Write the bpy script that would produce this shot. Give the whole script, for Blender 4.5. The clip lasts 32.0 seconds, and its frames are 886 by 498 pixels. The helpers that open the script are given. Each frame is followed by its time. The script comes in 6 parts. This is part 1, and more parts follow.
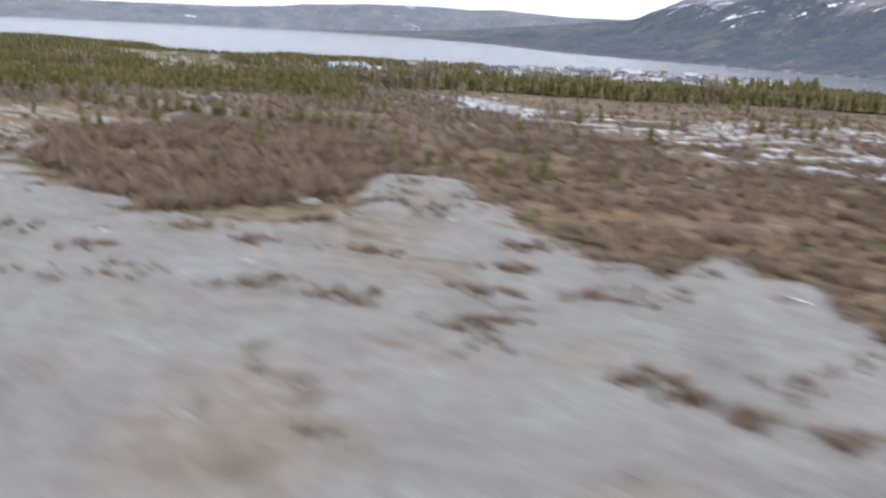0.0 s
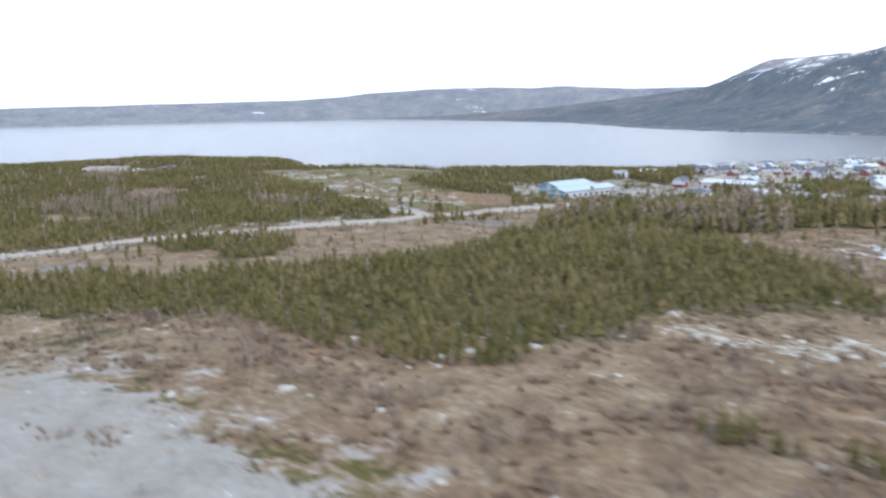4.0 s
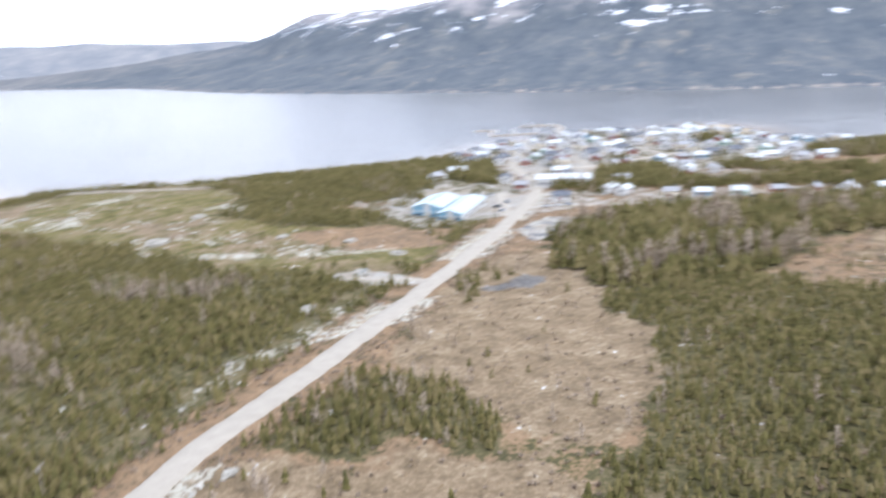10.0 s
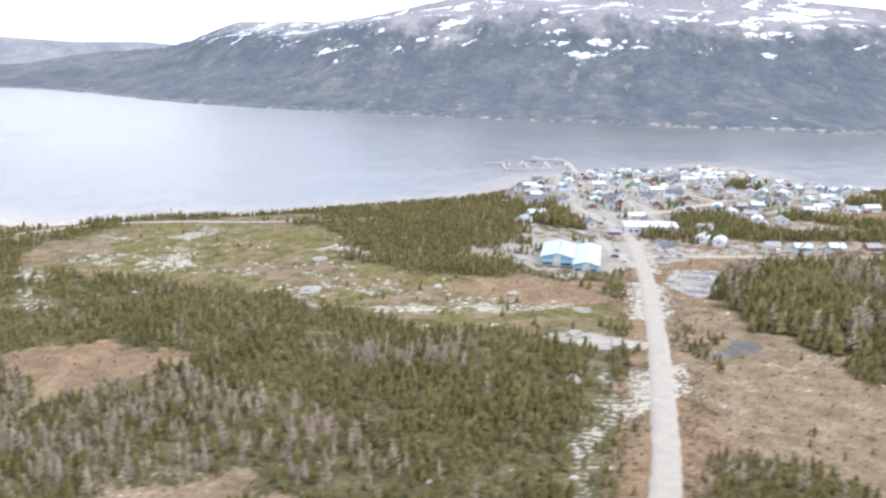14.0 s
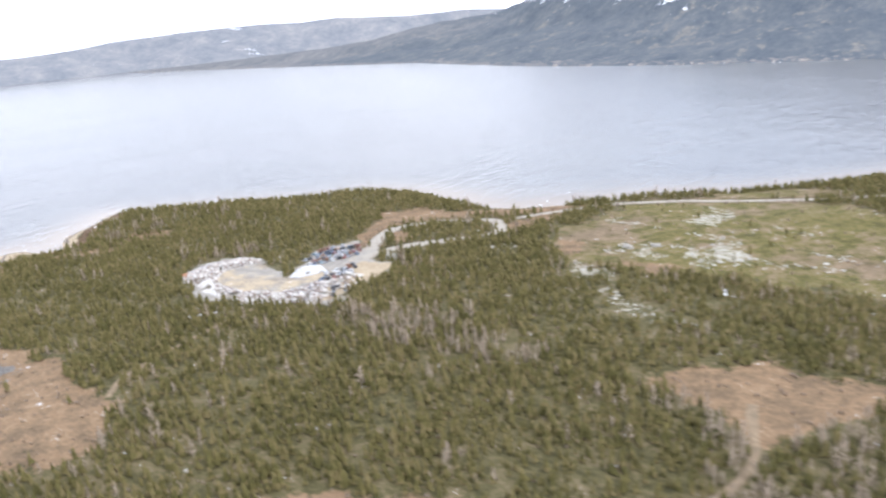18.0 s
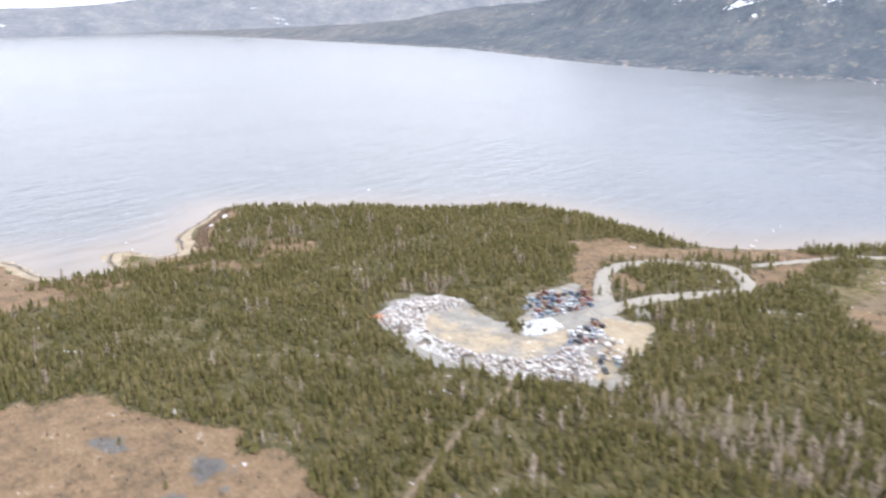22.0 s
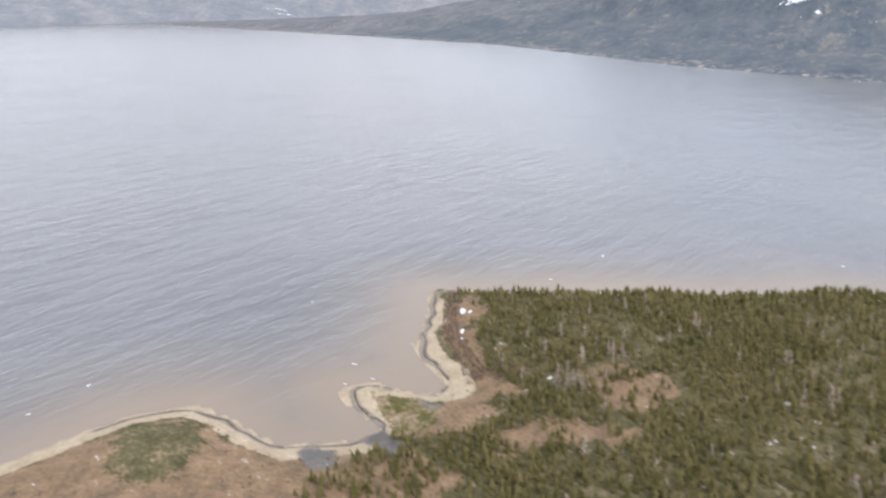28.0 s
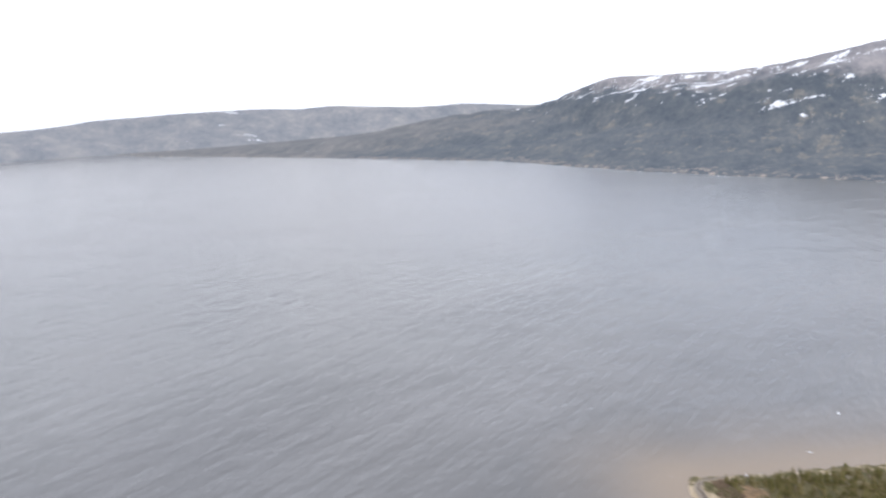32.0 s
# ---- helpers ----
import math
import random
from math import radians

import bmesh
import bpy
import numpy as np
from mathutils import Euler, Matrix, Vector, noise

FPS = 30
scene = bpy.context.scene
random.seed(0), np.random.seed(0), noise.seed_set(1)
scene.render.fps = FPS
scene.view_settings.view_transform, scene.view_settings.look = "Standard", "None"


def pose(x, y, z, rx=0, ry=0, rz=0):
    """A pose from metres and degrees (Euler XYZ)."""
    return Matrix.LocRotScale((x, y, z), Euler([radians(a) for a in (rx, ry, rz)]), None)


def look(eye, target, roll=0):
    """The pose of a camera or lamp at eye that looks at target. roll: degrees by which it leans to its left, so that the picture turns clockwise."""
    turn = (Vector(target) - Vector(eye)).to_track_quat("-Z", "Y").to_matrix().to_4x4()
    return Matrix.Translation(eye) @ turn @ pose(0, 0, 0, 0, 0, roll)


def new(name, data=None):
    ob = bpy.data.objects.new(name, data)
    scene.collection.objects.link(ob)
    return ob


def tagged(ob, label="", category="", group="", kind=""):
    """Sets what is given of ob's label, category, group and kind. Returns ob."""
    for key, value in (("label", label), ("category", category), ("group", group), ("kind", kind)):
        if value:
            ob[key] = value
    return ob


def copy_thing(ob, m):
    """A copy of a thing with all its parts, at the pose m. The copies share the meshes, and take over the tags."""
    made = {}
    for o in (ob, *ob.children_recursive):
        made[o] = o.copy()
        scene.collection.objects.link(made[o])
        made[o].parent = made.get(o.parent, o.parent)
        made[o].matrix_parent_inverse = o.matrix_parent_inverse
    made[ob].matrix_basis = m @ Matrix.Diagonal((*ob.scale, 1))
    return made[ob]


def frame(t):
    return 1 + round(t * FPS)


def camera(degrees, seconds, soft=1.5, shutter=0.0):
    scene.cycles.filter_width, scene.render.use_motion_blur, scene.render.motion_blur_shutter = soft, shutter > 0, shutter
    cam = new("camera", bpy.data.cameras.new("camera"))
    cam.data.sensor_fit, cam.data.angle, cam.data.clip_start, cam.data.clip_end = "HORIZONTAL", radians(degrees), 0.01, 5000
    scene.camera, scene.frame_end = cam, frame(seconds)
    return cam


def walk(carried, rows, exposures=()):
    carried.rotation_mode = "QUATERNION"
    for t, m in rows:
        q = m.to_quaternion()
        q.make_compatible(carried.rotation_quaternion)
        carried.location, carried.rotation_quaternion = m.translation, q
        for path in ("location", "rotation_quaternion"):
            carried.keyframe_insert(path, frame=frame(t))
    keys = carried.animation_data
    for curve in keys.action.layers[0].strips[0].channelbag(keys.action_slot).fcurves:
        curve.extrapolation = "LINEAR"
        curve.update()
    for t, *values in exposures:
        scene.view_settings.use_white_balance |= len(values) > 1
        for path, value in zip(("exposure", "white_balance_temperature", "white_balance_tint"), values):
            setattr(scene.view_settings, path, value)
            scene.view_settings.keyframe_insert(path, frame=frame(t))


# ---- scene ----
LENS = 58.62
PATH = [
    (0.0, 1.52, 0.14, 44.38, -3.48, -15.63, 2.91),
    (0.5, -14.24, 11.91, 45.86, -3.30, -14.95, 1.87),
    (1.0, -29.83, 23.66, 47.46, -1.15, -15.13, 1.83),
    (1.5, -44.42, 35.86, 49.56, 0.20, -15.32, 0.95),
    (2.0, -58.05, 48.73, 52.63, -1.11, -14.67, 0.77),
    (2.5, -71.63, 61.12, 55.91, -2.14, -12.89, 0.38),
    (3.0, -85.67, 72.96, 58.92, -1.39, -11.36, -0.46),
    (3.5, -100.12, 84.97, 62.04, 0.16, -10.40, -1.29),
    (4.0, -114.64, 96.43, 65.16, 0.40, -10.35, -1.02),
    (4.5, -129.33, 107.12, 67.95, 0.17, -11.20, -0.62),
    (6.5, -187.17, 149.50, 78.81, -0.30, -11.54, 0.11),
    (7.0, -200.62, 161.11, 82.29, -0.00, -11.81, -1.06),
    (7.5, -213.85, 172.80, 85.92, 0.73, -12.91, -1.97),
    (8.0, -226.89, 184.28, 89.59, 1.35, -14.89, -2.62),
    (8.5, -239.74, 195.37, 93.26, -0.78, -18.25, -2.71),
    (9.0, -252.48, 206.09, 96.86, -9.59, -20.62, -2.44),
    (9.5, -265.23, 216.40, 100.37, -22.08, -15.37, -1.63),
    (10.0, -278.10, 226.34, 103.76, -33.35, -14.99, -2.76),
    (10.5, -291.17, 236.15, 107.00, -39.08, -13.74, -3.09),
    (11.0, -304.30, 246.03, 110.09, -35.01, -11.88, -3.61),
    (11.5, -317.40, 256.08, 112.98, -31.99, -12.07, -3.31),
    (12.0, -330.33, 266.31, 115.65, -35.00, -13.13, -2.23),
    (12.5, -343.01, 276.81, 118.14, -37.84, -12.30, -0.97),
    (13.0, -355.41, 287.64, 120.46, -39.87, -11.47, -0.02),
    (13.5, -367.48, 298.79, 122.63, -41.36, -12.76, 0.35),
    (15.5, -408.15, 350.33, 128.25, -38.20, -16.99, -0.14),
    (16.0, -418.26, 364.28, 129.06, -33.84, -17.62, -1.99),
    (16.5, -428.39, 378.41, 129.81, -28.65, -17.63, -3.13),
    (17.0, -438.40, 392.82, 130.55, -24.11, -17.12, -4.15),
    (17.5, -448.28, 407.61, 131.34, -20.98, -16.78, -4.89),
    (18.0, -458.07, 422.74, 132.17, -19.26, -16.57, -5.26),
    (18.5, -467.77, 438.07, 133.02, -18.83, -16.42, -5.17),
    (19.0, -477.33, 453.49, 133.89, -18.66, -16.40, -4.72),
    (19.5, -486.80, 468.99, 134.77, -18.58, -16.81, -3.83),
    (20.0, -496.24, 484.58, 135.61, -18.72, -17.46, -2.90),
    (20.5, -505.64, 500.30, 136.40, -19.04, -18.17, -1.81),
    (21.0, -514.93, 516.31, 137.14, -19.39, -18.51, -0.84),
    (21.5, -524.07, 532.70, 137.85, -19.62, -18.14, -0.41),
    (22.0, -532.99, 549.49, 138.54, -19.73, -17.71, -0.45),
    (22.5, -541.75, 566.66, 139.21, -19.92, -17.57, -1.03),
    (23.0, -550.25, 584.16, 139.85, -19.74, -17.86, -1.57),
    (23.5, -558.54, 601.79, 140.44, -19.55, -18.66, -2.12),
    (24.0, -566.68, 619.40, 141.00, -19.64, -19.28, -2.39),
    (24.5, -574.77, 636.92, 141.55, -19.92, -19.87, -2.63),
    (26.5, -606.92, 703.70, 144.24, -21.35, -19.04, -2.01),
    (27.0, -615.39, 719.92, 145.37, -21.41, -18.82, -1.51),
    (27.5, -624.02, 735.94, 146.56, -21.51, -18.72, -0.92),
    (28.0, -633.02, 751.62, 147.77, -21.67, -18.47, -0.03),
    (28.5, -642.54, 766.82, 149.00, -22.01, -17.95, 0.91),
    (29.0, -652.62, 781.60, 150.21, -23.43, -18.16, 1.49),
    (29.5, -663.05, 796.21, 151.46, -24.67, -18.10, 1.29),
    (30.0, -673.66, 810.85, 152.75, -25.44, -16.89, 0.53),
    (30.5, -684.29, 825.60, 154.12, -25.67, -15.20, -0.16),
    (31.0, -694.91, 840.39, 155.53, -25.61, -13.35, -0.99),
    (31.5, -705.53, 855.14, 156.93, -25.50, -11.94, -1.34),
    (32.0, -716.15, 869.88, 158.33, -25.38, -10.59, -2.52),
]

EXPOSURES = [(0.0, -0.12, 5800, 14), (1.0, -0.06, 5700, 13), (2.0, 0.25, 5600, 12), (4.0, 0.14, 5500, 11), (8.0, 0.38, 5650, 13), (10.0, 0.68, 5750, 14), (13.0, 0.67, 5850, 14), (17.0, 0.6, 5850, 14), (19.0, 0.62, 5950, 14), (22.0, 0.63, 5950, 14), (24.0, 0.41, 5950, 14), (28.0, 0.27, 6100, 14), (29.0, 0.14, 6100, 14), (30.0, 0.1, 6100, 14), (32.0, 0.12, 6150, 14)]
SKY = 1.25
MARK = (-73.6, 106.2)
WIND = 30.0

cam = camera(LENS, 32.0, soft=2.3, shutter=1.0)


def aim(x, y, z, yaw, pitch, roll):
    return pose(x, y, z, 90 + pitch, 0, yaw) @ pose(0, 0, 0, 0, 0, roll)


walk(cam, [(row[0], aim(*row[1:])) for row in PATH], EXPOSURES)

# ---- sky and sun: bright overcast ----
SUN_ELEV, SUN_ROT = radians(48), radians(150)
world = bpy.data.worlds.new("overcast_sky")
scene.world = world
world.use_nodes = True
wn, wl = world.node_tree.nodes, world.node_tree.links
wn.clear()
w_out = wn.new("ShaderNodeOutputWorld")
w_sky = wn.new("ShaderNodeTexSky")
w_sky.sky_type, w_sky.sun_disc, w_sky.sun_elevation, w_sky.sun_rotation = "NISHITA", False, SUN_ELEV, SUN_ROT
w_bg = wn.new("ShaderNodeBackground")
w_bg.inputs["Strength"].default_value = 0.1
wl.new(w_sky.outputs[0], w_bg.inputs["Color"])
# layered cloud deck over the clear sky
w_co = wn.new("ShaderNodeTexCoord")
w_map = wn.new("ShaderNodeMapping")
w_map.inputs["Scale"].default_value = (1.0, 1.0, 5.0)
w_no = wn.new("ShaderNodeTexNoise")
w_no.inputs["Scale"].default_value, w_no.inputs["Detail"].default_value = 2.2, 6
wl.new(w_co.outputs["Generated"], w_map.inputs["Vector"])
wl.new(w_map.outputs[0], w_no.inputs["Vector"])
w_cr = wn.new("ShaderNodeValToRGB")
w_cr.color_ramp.elements[0].position, w_cr.color_ramp.elements[0].color = 0.3, (0.74, 0.8, 0.9, 1)
w_cr.color_ramp.elements[1].position, w_cr.color_ramp.elements[1].color = 0.62, (1.0, 1.0, 1.0, 1)
wl.new(w_no.outputs[0], w_cr.inputs[0])
w_cl = wn.new("ShaderNodeBackground")
w_sep = wn.new("ShaderNodeSeparateXYZ")
wl.new(w_co.outputs["Generated"], w_sep.inputs[0])
w_low = wn.new("ShaderNodeMapRange")
for slot, v in ((1, 0.0), (2, 0.45), (3, SKY * 1.35), (4, SKY)):
    w_low.inputs[slot].default_value = v
wl.new(w_sep.outputs[2], w_low.inputs[0])
wl.new(w_low.outputs[0], w_cl.inputs["Strength"])
wl.new(w_cr.outputs[0], w_cl.inputs["Color"])
w_mix = wn.new("ShaderNodeMixShader")
w_mix.inputs[0].default_value = 0.88
wl.new(w_bg.outputs[0], w_mix.inputs[1])
wl.new(w_cl.outputs[0], w_mix.inputs[2])
wl.new(w_mix.outputs[0], w_out.inputs["Surface"])

sun = new("sun", bpy.data.lights.new("sun", "SUN"))
sun.data.energy, sun.data.angle, sun.data.color = 1.2, radians(14), (1.0, 0.96, 0.9)
sun.matrix_world = look((0, 0, 0), (-math.sin(SUN_ROT) * math.cos(SUN_ELEV), -math.cos(SUN_ROT) * math.cos(SUN_ELEV), -math.sin(SUN_ELEV)))


# ---- plan: shores, roads and the ground's zones ----
def poly(text):
    return np.array([[float(v) for v in w.split(",")] for w in text.split()])


SHORE = poly("-2600,930 -1600,900 -1100,930 -850,955 -740,985 -690,1005 -660,1020 -645,1026 -622,1024 -613,1011 -606,996 -599,986 "
             "-585,982 -572,979 -561,984 -570,1012 -569,1018 -559,1020 -550,1009 -540,1000 -530,1002 -528,1012 -531,1030 "
             "-528,1046 -517,1062 -508,1080 -503,1095 -498,1102 -488,1096 -470,1088 -440,1078 -395,1058 -362,1040 -338,1032 "
             "-313,1030 -287,1008 -270,975 -260,940 -250,912 -235,898 -205,885 -189,880 -150,868 -104,838 -50,820 24,800 "
             "76,790 111,796 140,808 187,829 225,832 259,825 302,798 338,768 380,777 416,777 428,745 420,715 376,685 "
             "355,635 380,594 450,560 600,500 900,420 1600,300 2600,200")
FAR_SHORE = poly("-900,4600 -520,4380 -430,4050 -300,3880 -120,3520 40,3200 160,2930 290,2660 318,2400 335,2180 375,1990 "
                 "470,1720 600,1480 720,1260 840,1060 980,860 1120,720 1300,560 1800,330 2600,260 4600,250")
CREST = poly("-500,4200,3 -150,3830,14 200,3560,34 466,3330,64 730,3440,88 1030,3600,122 1110,3530,158 1170,3420,196 1190,3360,216 1250,3080,214 1309,2809,214 "
             "1347,2641,238 1394,2437,264 1480,2340,298 1565,2257,332 1620,2127,336 1675,1826,280 1760,1613,288 1844,1465,284 1878,1399,264 1978,1166,238 2250,800,205 3000,500,200")
FAR_HILLS = poly("-3200,70 -2400,84 -1500,100 -1000,104 -727,120 -564,138 -240,155 164,162 405,154 560,162 726,152 950,138 1198,138 1307,142 1540,120 1900,110 2600,90")
MAIN_ROAD = poly("-400,120 -345,205 -312,270 -300,310 -293,334 -284,352 -270,369 -240,393 -200,418 -160,446 -120,474 -80,504 -40,534 "
                 "0,567 41,602 60,625 70,650 84,680 112,712 150,742 178,780")
TIP_ROAD = poly("-366,816 -352,821 -338,823 -315,822 -298,820 -286,818 -280,829 -274,843 -268,855 -284,866 -300,876 -322,874 -338,862 -352,842 -358,827")
COAST_ROAD = poly("-265,853 -229,849 -201,846 -160,820 -112,772 -97,759 -60,738 -28,738 0,735 40,748 80,745 110,715")


def inside(pts, X, Y):
    hit = np.zeros(X.shape, bool)
    for (x0, y0), (x1, y1) in zip(pts, np.roll(pts, -1, 0)):
        if y0 != y1:
            hit ^= ((y0 > Y) != (y1 > Y)) & (X < (x1 - x0) * (Y - y0) / (y1 - y0) + x0)
    return hit


def line_dist(pts, X, Y):
    """Distance to a polyline and, for lines with a third column, its value at the nearest place."""
    best, val = np.full(X.shape, 1e9), np.zeros(X.shape)
    for a, b in zip(pts[:-1], pts[1:]):
        dx, dy = b[0] - a[0], b[1] - a[1]
        u = np.clip(((X - a[0]) * dx + (Y - a[1]) * dy) / (dx * dx + dy * dy), 0, 1)
        d = np.hypot(X - a[0] - u * dx, Y - a[1] - u * dy)
        if len(a) > 2:
            val = np.where(d < best, a[2] + u * (b[2] - a[2]), val)
        best = np.minimum(best, d)
    return best, val


LAND = np.vstack([SHORE, [(2600, -4000), (-2600, -4000)]])


def land_dist(X, Y):
    """Metres inland; negative over the lake."""
    d, _ = line_dist(SHORE, X, Y)
    return np.where(inside(LAND, X, Y), d, -d)


def lumps(X, Y, scale, seed):
    """Smooth value noise, 0 to 1, vectorised."""
    rs = np.random.RandomState(seed)
    tab = rs.rand(128, 128)
    u, v = X / scale + 41.3, Y / scale + 17.7
    i, j = np.floor(u).astype(int), np.floor(v).astype(int)
    f, g = u - i, v - j
    f, g = f * f * (3 - 2 * f), g * g * (3 - 2 * g)
    t = lambda a, b: tab[a % 128, b % 128]
    return (t(i, j) * (1 - f) + t(i + 1, j) * f) * (1 - g) + (t(i, j + 1) * (1 - f) + t(i + 1, j + 1) * f) * g


def step(a, b, x):
    t = np.clip((x - a) / (b - a), 0, 1)
    return t * t * (3 - 2 * t)


def bump(X, Y, x, y, r, h):
    return h * np.exp(-((X - x) ** 2 + (Y - y) ** 2) / (r * r))


def height(X, Y):
    X, Y = np.asarray(X, float), np.asarray(Y, float)
    d = land_dist(X, Y)
    z = 25 - 15 * step(120, 480, Y) + 0 * X
    z = z + bump(X, Y, -60, 330, 60, 5) + bump(X, Y, -300, 670, 60, 5) + bump(X, Y, -490, 690, 90, 4) - bump(X, Y, 60, 580, 90, 5)
    z = z + bump(X, Y, -60, 730, 90, 3) - bump(X, Y, 40, 240, 70, 4) - bump(X, Y, -130, 385, 55, 3) + bump(X, Y, -195, 440, 85, 4.2) + bump(X, Y, 40, 445, 60, 2.5)
    z = z + (lumps(X, Y, 55, 3) - 0.5) * 2.4 + (lumps(X, Y, 17, 4) - 0.5) * 0.9
    up = np.clip(d / 110, 0, 1)
    z = z * (0.35 * step(4, 26, d) + 0.65 * up) + 0.9 * step(-2, 6, d) + 0.2
    z = np.where(d < 0, np.maximum(d * 0.05, -3.0), z)
    # gravel shelf beside the airstrip, with a worn bank
    g = gravel_zone(X, Y)
    z = z + g * (bump(X, Y, 4, 92, 9, 2.2) + bump(X, Y, 27, 62, 7, 1.8) + bump(X, Y, -112, 156, 9, 1.8) + bump(X, Y, -138, 178, 9, 1.6) + bump(X, Y, -55, 96, 10, 0.8))
    return np.where(d > 20, z + g * 0.8 * (lumps(X, Y, 6, 9) - 0.3), z)


def gravel_zone(X, Y):
    """1 on the gravel along the airstrip."""
    edge = np.interp(X, [-300, -200, -161, -146, -131, -122, -108, -99, -87, -79, -69, -62, -54, -45, -39, -33, -24, -16, -8, -3, 0, 4, 9, 12, 18, 24, 30, 34, 44, 80], [236, 228, 205, 189, 175, 163, 152, 140, 124, 116, 106, 101, 96, 94, 89, 85, 80, 78, 79, 82, 92, 97, 97, 86, 66, 62, 66, 48, 25, -10])
    wob = (lumps(X, Y, 9, 21) - 0.5) * 7 + (lumps(X, Y, 3, 22) - 0.5) * 3
    strip = step(-110, -100, Y - edge + wob) * step(-215, -190, X + wob)
    return step(-2.0, 2.5, edge + wob - Y) * strip



# ---- materials ----
def mat(name, build):
    m = bpy.data.materials.new(name)
    m.use_nodes = True
    nt = m.node_tree
    b = nt.nodes["Principled BSDF"]
    build(nt, b)
    return m


def node(nt, kind, **kw):
    n = nt.nodes.new(kind)
    for k, v in kw.items():
        n.inputs[k].default_value = v
    return n


def noise_tex(nt, scale, detail=4, rough=0.6, vec=None):
    n = node(nt, "ShaderNodeTexNoise", Scale=scale, Detail=detail, Roughness=rough)
    if vec is None:
        g = nt.nodes.new("ShaderNodeNewGeometry")
        vec = g.outputs["Position"]
    nt.links.new(vec, n.inputs["Vector"])
    return n.outputs[0]


def ramp(nt, fac, *stops):
    r = nt.nodes.new("ShaderNodeValToRGB")
    e = r.color_ramp.elements
    while len(e) < len(stops):
        e.new(0.5)
    for el, (p, c) in zip(e, stops):
        el.position, el.color = p, (*c, 1)
    nt.links.new(fac, r.inputs[0])
    return r.outputs[0]


def mix(nt, fac, a, b):
    m = nt.nodes.new("ShaderNodeMix")
    m.data_type = "RGBA"
    for s, v in ((0, fac), (6, a), (7, b)):
        if isinstance(v, (tuple, float, int)):
            m.inputs[s].default_value = (*v, 1) if isinstance(v, tuple) else v
        else:
            nt.links.new(v, m.inputs[s])
    return m.outputs[2]


def calc(nt, op, a, b=0.0):
    m = nt.nodes.new("ShaderNodeMath")
    m.operation = op
    m.use_clamp = False
    for s, v in ((0, a), (1, b)):
        if isinstance(v, (float, int)):
            m.inputs[s].default_value = v
        else:
            nt.links.new(v, m.inputs[s])
    return m.outputs[0]


def cut(nt, x, lo, hi):
    m = nt.nodes.new("ShaderNodeMapRange")
    m.inputs[1].default_value, m.inputs[2].default_value = lo, hi
    nt.links.new(x, m.inputs[0])
    return m.outputs[0]


def relief(nt, b, h, dist, strength=1.0):
    n = node(nt, "ShaderNodeBump", Distance=dist, Strength=strength)
    nt.links.new(h, n.inputs["Height"])
    nt.links.new(n.outputs[0], b.inputs["Normal"])


def plain(name, c, rough=0.7, var=0.12, scale=1.5, metal=0.0):
    """Painted or weathered surface: a base colour with blotches and grain."""
    def build(nt, b):
        lo, hi = tuple(v * (1 - var) for v in c), tuple(min(1, v * (1 + var)) for v in c)
        n = calc(nt, "ADD", calc(nt, "MULTIPLY", noise_tex(nt, scale), 0.6), calc(nt, "MULTIPLY", noise_tex(nt, scale * 9), 0.4))
        nt.links.new(ramp(nt, n, (0.3, lo), (0.7, hi)), b.inputs["Base Color"])
        b.inputs["Roughness"].default_value, b.inputs["Metallic"].default_value = rough, metal
        relief(nt, b, noise_tex(nt, scale * 9), 0.02, 0.4)
    return mat(name, build)


def leafy(name, stops, rough=0.85):
    """Foliage or twigs, every clump a little different."""
    def build(nt, b):
        g = nt.nodes.new("ShaderNodeNewGeometry")
        n = calc(nt, "ADD", calc(nt, "MULTIPLY", g.outputs["Random Per Island"], 0.45), calc(nt, "MULTIPLY", noise_tex(nt, 0.035, 3), 0.55))
        o = nt.nodes.new("ShaderNodeObjectInfo")
        n = calc(nt, "ADD", n, calc(nt, "MULTIPLY", o.outputs["Random"], 0.12))
        nt.links.new(ramp(nt, n, *stops), b.inputs["Base Color"])
        b.inputs["Roughness"].default_value = rough
        b.inputs["Specular IOR Level"].default_value = 0.15
    return mat(name, build)


